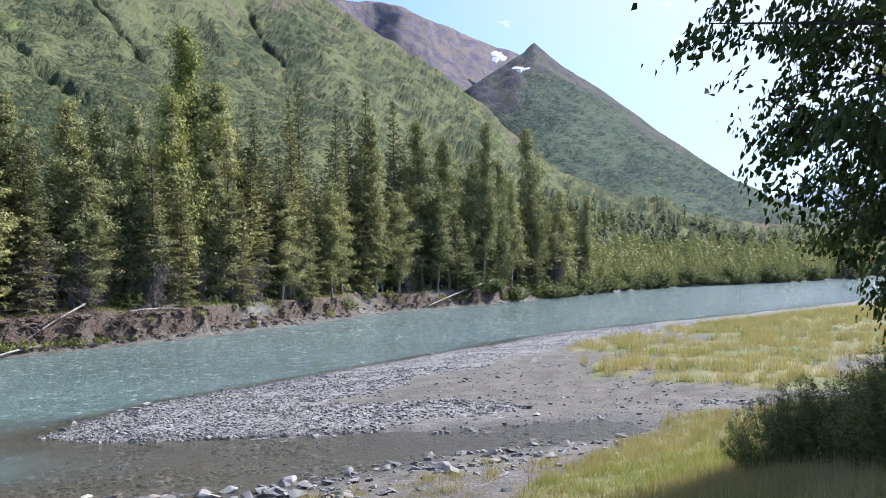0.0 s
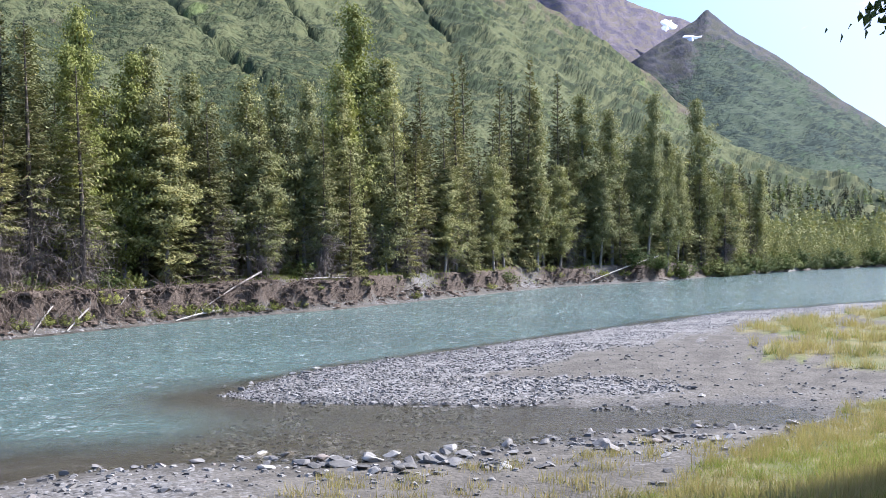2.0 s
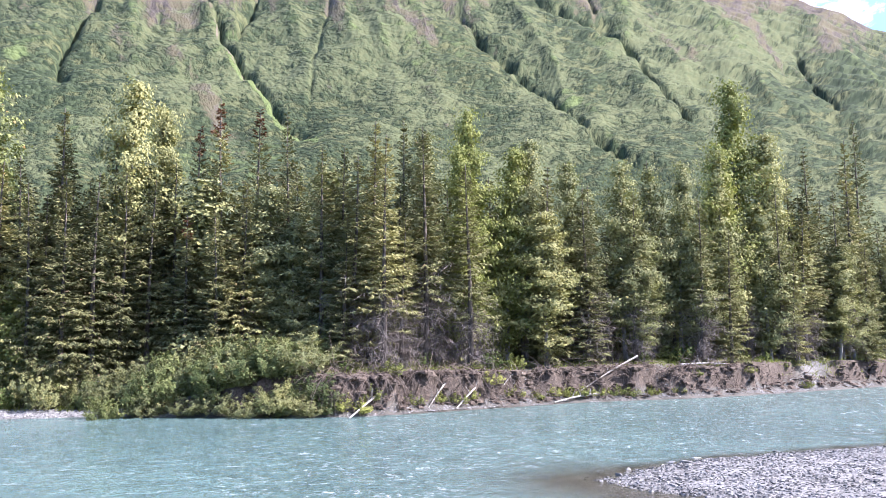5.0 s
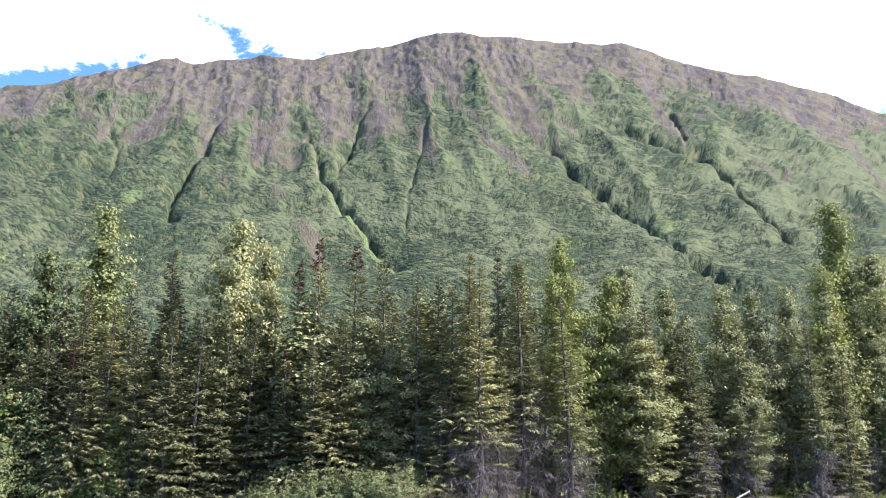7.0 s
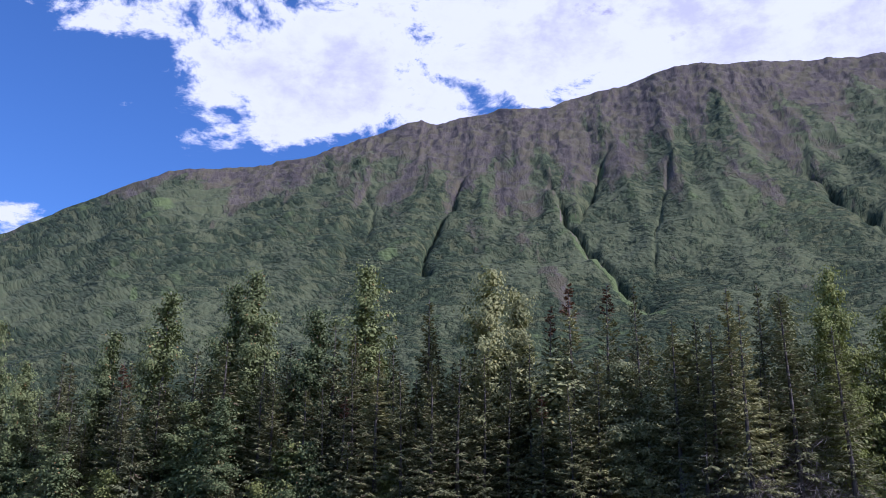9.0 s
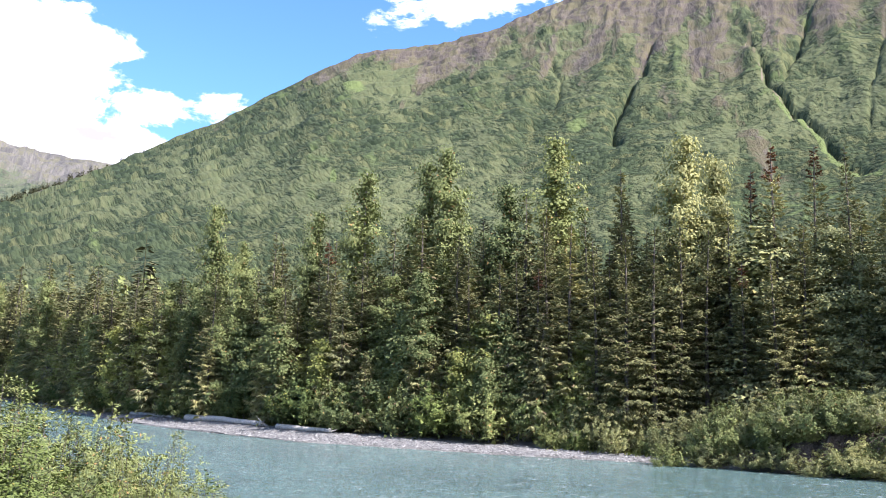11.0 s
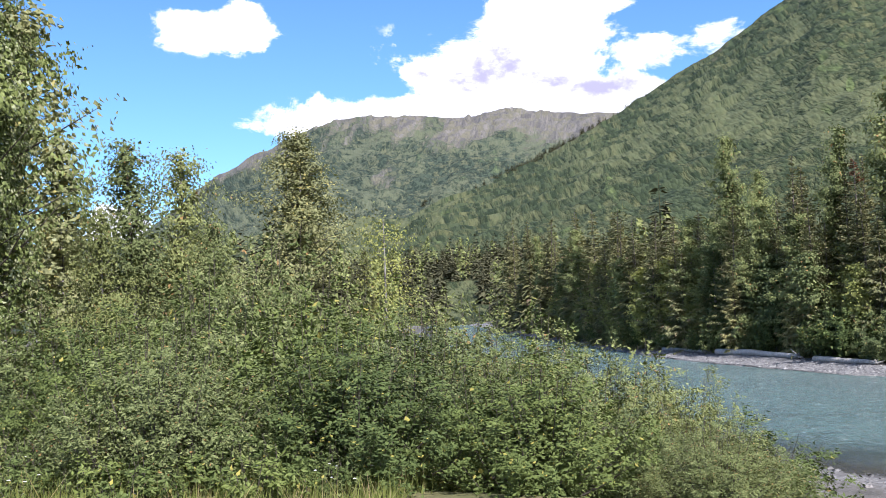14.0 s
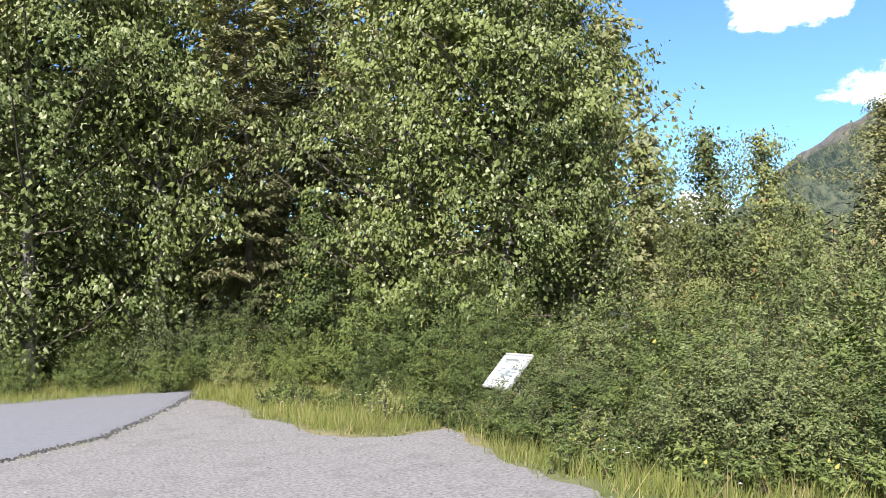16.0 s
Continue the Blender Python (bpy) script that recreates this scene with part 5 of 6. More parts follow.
    for a, back, k in ((25.2, 0.9, 0.42), (26.3, 0.9, 0.45), (27.2, 1.0, 0.4), (24.3, 1.0, 0.36), (31.2, 1.1, 0.5), (34.6, 1.2, 0.35), (37.5, 1.6, 0.5), (38.8, 1.4, 0.5), (-1.0, 2.2, 0.5), (0.2, 2.4, 0.5), (12.2, 1.2, 0.35), (18.5, 1.4, 0.3), (19.6, 0.9, 0.3), (21.2, 1.0, 0.36), (22.4, 0.8, 0.4), (23.4, 0.9, 0.42), (25.8, 0.7, 0.4),
                      (28.4, 1.0, 0.32), (29.8, 1.2, 0.4), (32.4, 0.9, 0.34), (33.3, 1.1, 0.4), (36.1, 0.9, 0.4), (39.6, 0.8, 0.45), (40.4, 0.7, 0.5), (7.4, 1.6, 0.4), (3.0, 1.8, 0.45), (15.4, 1.5, 0.32)):
        d = shore(a) + back
        stand(alder[0], USED, -d * math.sin(radians(a)), d * math.cos(radians(a)), k, None, 1.4)
    for a, back, k in ((41.6, 0.5, 0.5), (42.8, 0.3, 0.6), (44.0, 0.2, 0.5), (45.3, 0.3, 0.7), (46.8, 0.2, 0.6), (48.4, 0.3, 0.7), (50.2, 0.2, 0.6), (52.5, 0.4, 0.7), (55, 0.3, 0.7)):
        d = shore(a) + back
        stand(bright[int(a) % 2], USED, -d * math.sin(radians(a)), d * math.cos(radians(a)), k, None, 1.3)
    # one round light bush before the dark wood
    d = shore(60.6) + 5.5
    stand(kinds[2], USED, -d * math.sin(radians(60.6)), d * math.cos(radians(60.6)), 1.7, None, 0.6)


far_bank_shrubs()


# ======== cut bank: hanging roots, fallen trunks, stones at its foot ========
def bank_dressing():
    rng = np.random.default_rng(21)
    roots = Bits()
    for i in range(3400):
        az = rng.uniform(-6, 43)
        d = shore(az) + rng.uniform(0.9, 2.6)
        x, y = -d * math.sin(radians(az)), d * math.cos(radians(az))
        z = ground_z(x, y) + 0.05
        if z < 0.5:
            continue
        inw = np.array([x, y, 0]) / d
        ln = rng.uniform(0.25, 1.5) ** 1.3
        side = rng.normal(size=3) * 1.0
        p0 = np.array([x, y, z])
        p1 = p0 - inw * 0.35 * ln + side * 0.4 + [0, 0, -0.15 * ln]
        p2 = p1 - inw * 0.3 * ln + side * 0.5 + [0, 0, -0.75 * ln]
        p2[2] = max(p2[2], 0.05)
        roots.put(*tube([p0, p1, p2], [0.022, 0.016, 0.006], 3))
    tagged(hold("hanging_roots", roots.mesh("hanging_roots"), ROOT), "tangle of brown roots hanging from the eroded bank", "roots", kind="stuff")
    # clods and slabs of turf slumped down its face
    clods, ang = Bits(), np.arange(6) * 1.0472
    for i in range(1300):
        az = rng.uniform(-6.5, 44)
        d = shore(az) + rng.uniform(0.5, 2.9)
        x, y = -d * math.sin(radians(az)), d * math.cos(radians(az))
        z = ground_z(x, y)
        if z < 0.35 and rng.random() < 0.7:
            continue
        w = 0.07 + 0.30 * rng.random() ** 2
        rim = np.stack([np.cos(ang), np.sin(ang), -0.45 + 0 * ang], -1)
        v = np.vstack([rim, rim * [0.8, 0.8, 0] + [0, 0, 0.25], [[0, 0, 0.5]]]) * (1 + 0.30 * rng.normal(size=(13, 1))) * [w * rng.uniform(0.7, 1.5), w, w * rng.uniform(0.4, 0.8)] + [x - 0.25 * x / d, y - 0.25 * y / d, z - 0.05]
        f = [[k, (k + 1) % 6, 6 + (k + 1) % 6] for k in range(6)] + [[k, 6 + (k + 1) % 6, 6 + k] for k in range(6)] + [[6 + k, 6 + (k + 1) % 6, 12] for k in range(6)]
        clods.put(v, f)
    tagged(hold("slumped_sod", clods.mesh("slumped_sod"), SOD), "dark clods of earth and turf slumped down the bank", "earth", kind="stuff")
    # fallen trunks: bearing, metres behind the shore and height of both ends, thickness
    for a0, b0, z0, a1, b1, z1, rad in ((36.3, 3.2, 2.3, 40.2, -0.8, 0.02, 0.09), (33.6, 2.6, 2.1, 35.2, 0.3, 0.2, 0.06), (31.0, 2.8, 2.2, 33.4, -0.1, 0.15, 0.08), (29.6, 2.6, 2.1, 30.4, 1.2, 1.3, 0.05),
                                        (22.0, 2.8, 3.0, 26.0, 0.6, 0.4, 0.07), (24.0, 0.9, 0.5, 27.2, -0.2, 0.12, 0.09), (-3.2, 3.0, 3.4, 1.0, 0.4, 0.5, 0.10), (38.0, 2.6, 2.0, 39.4, 0.4, 0.3, 0.05), (19.5, 3, 2.3, 16.0, 2.2, 2.2, 0.07)):
        e = [np.array([-math.sin(radians(a)) * (shore(a) + b), math.cos(radians(a)) * (shore(a) + b), z]) for a, b, z in ((a0, b0, z0), (a1, b1, z1))]
        t = np.linspace(0, 1, 7)[:, None]
        line = e[0] + (e[1] - e[0]) * t + np.array([0, 0, 1.0]) * 0.12 * np.sin(t * 3.1)
        top = thing("fallen_trunk", "bleached bare trunk leaning down the eroded bank", "log", "fallen trunks")
        hold("log", mesh_of("log", *tube(line, rad * (1.1 - 0.6 * t[:, 0]), 7), True), DRIFT, top)
        for k in range(4):
            p = line[1 + k]
            stub = p + np.array([rng.normal() * 0.25, rng.normal() * 0.2, 0.35 + 0.3 * rng.random()])
            hold("branch_stub", mesh_of("branch_stub", *tube([p, (p + stub) / 2, stub], [rad * 0.4, rad * 0.3, 0.008], 5), True), DRIFT, top)
    # logs on the stone bar upstream
    for a0, b0, a1, b1, rad in ((84.8, 5.2, 80.2, 4.6, 0.26), (79.3, 4.0, 76.0, 3.4, 0.2), (88.0, 5.6, 85.5, 5.3, 0.15)):
        e = [np.array([-math.sin(radians(a)) * (shore(a) + b), math.cos(radians(a)) * (shore(a) + b), 0.0]) for a, b in ((a0, b0), (a1, b1))]
        t = np.linspace(0, 1, 7)
        line = np.array([e[0] + (e[1] - e[0]) * q for q in t])
        line[:, 2] = [max(ground_z(p[0], p[1]), 0) + rad * 0.8 for p in line]
        top = thing("drift_log", "long grey drift log lying on the stone bar", "log", "drift logs")
        hold("log", mesh_of("log", *tube(line, rad * (1.1 - 0.4 * t), 8), True), DRIFT, top)
        fan = Bits()
        for k in range(9):
            w = line[-1] + rng.normal(size=3) * [0.28, 0.28, 0.2] + [0, 0, 0.12]
            fan.put(*tube([line[-1], (line[-1] + w) / 2 + rng.normal(size=3) * 0.05, w], [0.07, 0.05, 0.015], 5))
        hold("root_plate", fan.mesh("root_plate", True), DRIFT, top, "splayed broken root end")


bank_dressing()


# ======== stones ========
def rock_mesh(seed, flat=0.55):
    rng = np.random.default_rng(seed)
    bm = bmesh.new()
    bmesh.ops.create_icosphere(bm, subdivisions=3, radius=0.5)
    planes = [(Vector(rng.normal(size=3)).normalized(), 0.16 + 0.20 * rng.random()) for _ in range(10)]
    for v in bm.verts:
        for nrm, d in planes:
            k = v.co.dot(nrm)
            if k > d:
                v.co -= nrm * (k - d) * 0.98
        v.co.z *= flat
        v.co.x *= 1.25
        v.co += Vector(rng.normal(size=3)) * 0.005
    me = bpy.data.meshes.new("stone")
    bm.to_mesh(me)
    bm.free()
    me.materials.append(PALESTONE if seed % 2 else STONE)
    return me


def build_stones():
    rng = np.random.default_rng(33)
    shapes = [rock_mesh(200 + i, 0.36 + 0.06 * i) for i in range(7)]

    def lay(x, y, size, z=None, label="grey river stone on the shore"):
        me = shapes[int(rng.integers(0, 7))]
        ob = hold("stone", me, None)
        g = ground_z(x, y) if z is None else z
        ob.matrix_basis = Matrix.LocRotScale((x, y, g + 0.10 * size), Euler((rng.normal() * 0.15, rng.normal() * 0.15, rng.random() * 6.28)), (size, size * rng.uniform(0.7, 1.0), size * rng.uniform(0.8, 1.15)))
        tagged(ob, label, "stone", "shore stones")

    # the large ones, by bearing and depression
    for az, el, size in ((15.3, -12.9, 0.58), (22.9, -11.2, 0.48), (0.5, -12.55, 0.48), (19.0, -12.7, 0.42), (20.8, -12.5, 0.40), (22.1, -12.2, 0.36), (15.2, -12.4, 0.3), (-0.2, -12.9, 0.5), (4.0, -12.1, 0.45), (8.6, -9.6, 0.3),
                         (-2.6, -11.6, 0.45), (-4.2, -11.3, 0.4), (-7.6, -10.9, 0.4), (17.0, -13.4, 0.6), (13.0, -13.8, 0.45), (10.5, -13.2, 0.5), (6.0, -12.9, 0.4), (-11.0, -10.3, 0.35), (-8.6, -10.1, 0.3)):
        d = 4.5 / math.tan(radians(-el))
        lay(-d * math.sin(radians(az)), d * math.cos(radians(az)), size, None, "large grey stone at the water's edge")
    for i in range(40):
        az, el = rng.normal(12.5, 6.5), rng.uniform(-13.9, -12.0)
        d = 4.45 / math.tan(radians(-el))
        lay(-d * math.sin(radians(az)), d * math.cos(radians(az)), rng.uniform(0.28, 0.52), None, "flat pale slab of stone on the near shore")
    line = np.array(NEAR[18:32], dtype=float)
    seg = np.hypot(*np.diff(line, axis=0).T)
    for i in range(170):
        k = rng.choice(len(seg), p=seg / seg.sum())
        p = line[k] + (line[k + 1] - line[k]) * rng.random()
        nrm = np.array([line[k + 1][1] - line[k][1], -(line[k + 1][0] - line[k][0])]) / seg[k]
        off = rng.normal() * 1.1 + 0.9
        x, y = p + nrm * -off + rng.normal(size=2) * 0.3
        size = 0.10 + 0.34 * rng.random() ** 2.6
        dense = 1.0 if -9 < x < 5 else 0.45
        if rng.random() > dense:
            continue
        lay(x, y, size)
    # cobbles along the spit's river edge, some of them in the water
    line = np.array(NEAR[5:13], dtype=float)
    seg = np.hypot(*np.diff(line, axis=0).T)
    for i in range(64):
        k = rng.choice(len(seg), p=(seg / seg.sum()) ** 0.6 / ((seg / seg.sum()) ** 0.6).sum())
        p = line[k] + (line[k + 1] - line[k]) * rng.random()
        nrm = np.array([line[k + 1][1] - line[k][1], -(line[k + 1][0] - line[k][0])]) / seg[k]
        x, y = p + nrm * (rng.normal() * 0.45 + 0.15)
        lay(x, y, 0.10 + 0.26 * rng.random() ** 2.5, max(ground_z(x, y), -0.06), "dark wet cobble at the river spit's edge")
    for i in range(22):
        x, y = rng.uniform(-4, 9), rng.uniform(25.8, 33)
        lay(x, y, 0.08 + 0.26 * rng.random() ** 3, None, "single stone lying on the muddy flat")
    # shingle of the spit, the near shore and the far bar: uncountable
    dome = np.array([[1, 0, -0.6], [0, 1, -0.6], [-1, 0, -0.6], [0, -1, -0.6], [0.5, 0.35, 0.6], [-0.3, 0.55, 0.6], [-0.5, -0.3, 0.6], [0.3, -0.5, 0.6]], dtype=float)
    dome_f = np.array([[0, 1, 5, 4], [1, 2, 6, 5], [2, 3, 7, 6], [3, 0, 4, 7], [4, 5, 6, 7]])
    chip = np.array([[1, 0, -0.6], [0, 1, -0.6], [-1, 0, -0.6], [0, -1, -0.6], [0, 0, 0.5]], dtype=float)
    chip_f = np.array([[0, 1, 4], [1, 2, 4], [2, 3, 4], [3, 0, 4]])

    def shingle(name, text, x, y, lo, hi, power=2.0, fine=True):
        shape, sides = (chip, chip_f) if fine else (dome, dome_f)
        n, k = len(x), len(shape)
        z = height(x, y)[0]
        size = lo + (hi - lo) * rng.random(n) ** power
        o = shape[None] * (1 + 0.30 * rng.normal(size=(n, k, 1)) * 0.5) + 0.14 * rng.normal(size=(n, k, 3))
        o = o * size[:, None, None] * np.array([0.62, 0.5, 0.25])
        a = rng.random(n) * 6.28
        c, q = np.cos(a)[:, None], np.sin(a)[:, None]
        v = np.stack([o[..., 0] * c - o[..., 1] * q + x[:, None], o[..., 0] * q + o[..., 1] * c + y[:, None], o[..., 2] + (z + 0.10 * size)[:, None]], -1)
        f = (sides[None] + (np.arange(n) * k)[:, None, None]).reshape(-1, sides.shape[1])
        tagged(hold(name, mesh_of(name, v.reshape(-1, 3), f), STONE), text, "gravel", kind="stuff")

    x, y = rng.uniform(-13, 22, 90000), 25 + 45 * rng.random(90000) ** 1.3
    _, cov, far, near, df, dn, _ = height(x, y)
    ok = near & (rng.random(len(x)) < np.where(cov[:, 1] > 0.5, 1.0, 0.09) * (1 - cov[:, 0])) & (dn < 14) & (dn > 0.02)
    x, y = x[ok][:27000], y[ok][:27000]
    close = y < 41
    shingle("spit_shingle", "pale grey shingle covering the tip of the river spit", x[close], y[close], 0.04, 0.17, 2.0, False)
    shingle("spit_shingle", "pale grey shingle covering the river spit", x[~close], y[~close], 0.05, 0.18, 1.8)
    x, y = rng.uniform(-28, 6, 30000), rng.uniform(3, 25, 30000)
    _, cov, far, near, df, dn, out = height(x, y)
    ok = near & (dn < 6.5) & (rng.random(len(x)) < 0.20 + 0.4 * (dn < 2.5)) & (cov[:, 0] < 0.6)
    shingle("shore_shingle", "grey shingle and flat slabs along the near shore", x[ok][:2400], y[ok][:2400], 0.03, 0.24, 3.0, False)
    x, y = rng.uniform(-11, 6, 6000), rng.uniform(17, 26, 6000)
    _, cov, far, near, df, dn, out = height(x, y)
    ok = ~near & (wave(x, y, 0.8, 7.0, 2) > -0.1)
    shingle("sunken_shingle", "stones lying under the shallow backwater", x[ok][:1300], y[ok][:1300], 0.06, 0.30, 2.2, False)
    az = rng.uniform(52, 99, 9000)
    d = np.interp(az, np.arange(50, 101, 1.0), [shore(a) for a in np.arange(50, 101, 1.0)]) + rng.uniform(-0.3, 5.0, 9000)
    shingle("bar_shingle", "pale stones of the bar along the far shore", -d * np.sin(np.radians(az)), d * np.cos(np.radians(az)), 0.10, 0.30)
    az = np.concatenate([rng.normal(c, w * 0.55, k) for c, w, k in ((11.9, 1.2, 300), (4.9, 1.0, 220), (0.2, 1.2, 220), (20.5, 0.7, 110), (29.0, 0.6, 80))])
    d = np.interp(az, np.arange(-9, 47, 1.0), [shore(a) for a in np.arange(-9, 47, 1.0)]) + rng.uniform(0.2, 2.6, len(az))
    shingle("scree_shingle", "grey stones slid down the eroded bank", -d * np.sin(np.radians(az)), d * np.cos(np.radians(az)), 0.10, 0.30)
    az = rng.uniform(-8, 45, 3000)
    d = np.interp(az, np.arange(-9, 47, 1.0), [shore(a) for a in np.arange(-9, 47, 1.0)]) + rng.uniform(-0.2, 0.9, 3000)
    shingle("bank_shingle", "grey stones at the foot of the eroded bank", -d * np.sin(np.radians(az)), d * np.cos(np.radians(az)), 0.08, 0.24)


build_stones()


# ======== grass ========
LOT = [(-6.2, -4.4), (-6.9, -5.9), (-7.7, -8.0), (-8.7, -9.7), (-7.9, -9.6), (-7.2, -10.0), (-7.8, -12.8), (-8.3, -15.4), (-9.3, -18.6), (2, -20), (12, -8), (9, 1), (4.5, 3.4), (0, 3.2), (-3.4, 1.8), (-5.2, -0.6), (-5.6, -2.4)]


def build_grass():
    rng = np.random.default_rng(44)

    def tufts(name, text, x, y, tall, mat, blades=9, wide=0.012, spread=0.12):
        n = len(x)
        z = height(x, y)[0]
        h = tall * (0.5 + 0.8 * rng.random(n))
        k = n * blades
        bx, by, bz, bh = (np.repeat(q, blades) for q in (x, y, z, h))
        a, lean = rng.random(k) * 6.28, rng.random(k) ** 1.5 * 0.55
        bh = bh * (0.55 + 0.6 * rng.random(k))
        ox, oy = rng.normal(size=(2, k)) * spread
        root = np.stack([bx + ox, by + oy, bz - 0.03], -1)
        d = np.stack([np.cos(a) * lean, np.sin(a) * lean, np.ones(k)], -1)
        s = np.stack([-np.sin(a + 1), np.cos(a + 1), 0 * a], -1) * wide * (0.7 + 0.6 * rng.random(k))[:, None]
        mid, tip = root + d * bh[:, None] * 0.55, root + d * np.array([1.6, 1.6, 1]) * bh[:, None]
        v = np.stack([root - s, root + s, tip], 1).reshape(-1, 3)
        f = np.arange(k * 3).reshape(-1, 3)
        tagged(hold(name, mesh_of(name, v, f), mat), text, "grass", kind="stuff")

    # slope below the overlook
    x, y = rng.uniform(-14, 16, 26000), rng.uniform(4, 27, 26000)
    _, cov, far, near, df, dn, out = height(x, y)
    azg = np.degrees(np.arctan2(-x, y))
    ok = near & (out > -0.5) & (cov[:, 0] > 0.3) & (rng.random(len(x)) < 0.75) & (np.hypot(x, y) > np.where(azg > 3, 12.6, 5))
    dryness = wave(x, y, 0.45, 12.0, 2) + rng.normal(size=len(x)) * 0.3 + 0.02 * (np.hypot(x, y) - 16)
    dry = ok & (dryness > -0.25)
    wet = ok & (dryness <= -0.25)
    tufts("slope_grass", "dry yellow grass on the slope above the shore", x[dry][:4600], y[dry][:4600], 0.27, GRASS, 22, 0.007, 0.10)
    tufts("slope_grass", "fresh green grass on the slope above the shore", x[wet][:4800], y[wet][:4800], 0.20, GREENGRASS, 20, 0.007, 0.11)
    # meadow on the gravel flat
    x, y = rng.uniform(3, 46, 20000), rng.uniform(27, 86, 20000)
    _, cov, far, near, df, dn, out = height(x, y)
    ok = near & (cov[:, 0] > 0.45) & (out > 4) & (wave(x, y, 1.1, 3.0, 3) + rng.normal(size=len(x)) * 0.3 > -0.1)
    tufts("flat_grass", "tall dry grass on the gravel flat", x[ok][:2700], y[ok][:2700], 0.58, GRASS, 34, 0.010, 0.15)
    tufts("flat_grass", "green grass among the dry grass on the gravel flat", x[ok][2700:3500], y[ok][2700:3500], 0.42, GREENGRASS, 30, 0.010, 0.17)
    # fringe of the eroded bank and the floor of the wood
    az = rng.uniform(-7, 62, 5200)
    d = np.interp(az, np.arange(-8, 64, 1.0), [shore(q) for q in np.arange(-8, 64, 1.0)]) + 2.7 + 5.0 * rng.random(5200)
    x, y = -d * np.sin(np.radians(az)), d * np.cos(np.radians(az))
    ok = wave(x, y, 0.6, 5.0, 2) + rng.normal(size=len(x)) * 0.4 > -0.1
    tufts("bank_grass", "green and yellow grass along the top of the eroded bank", x[ok][:1500], y[ok][:1500], 0.34, GREENGRASS, 8, 0.03, 0.3)
    # single tufts at the edge of the stones
    x, y = rng.uniform(-6, 5, 500), rng.uniform(12, 22, 500)
    _, cov, far, near, df, dn, out = height(x, y)
    ok = near & (dn > 2.0) & (cov[:, 0] < 0.5)
    tufts("stray_grass", "stray grass tufts between the stones", x[ok][:110], y[ok][:110], 0.24, GRASS, 44, 0.009, 0.15)
    # rim of the parking ground
    x, y = rng.uniform(-14, -4, 30000), rng.uniform(-24, -2, 30000)
    _, cov, far, near, df, dn, out = height(x, y)
    ok = ~inside(x + 0.32 * wave(x, y, 1.3, 1.0, 4) + 0.1 * rng.normal(size=len(x)), y + 0.32 * wave(x, y, 1.3, 4.0, 4) + 0.1 * rng.normal(size=len(x)), LOT) & (out < 1.5) & (np.hypot(x, y) > 5.5)
    tufts("verge_grass", "green verge grass round the parking ground", x[ok][:11000], y[ok][:11000], 0.27, GREENGRASS, 9, 0.007, 0.11)
    t = rng.random(260)
    ex, ey = np.interp(t, [0, 0.4, 0.7, 1], [-3.1, -4.8, -7.2, -9.5]), np.interp(t, [0, 0.4, 0.7, 1], [-11.3, -12.5, -15.6, -19.0])
    tufts("edge_grass", "short green grass growing along the asphalt's edge", ex * 0.988 + 0.06 * rng.normal(size=260), ey * 0.988 + 0.06 * rng.normal(size=260), 0.07, GREENGRASS, 14, 0.008, 0.09)
    tufts("verge_grass", "seeding dry grass on the verge", x[ok][11000:12200], y[ok][11000:12200], 0.34, GRASS, 6, 0.006, 0.10)


build_grass()


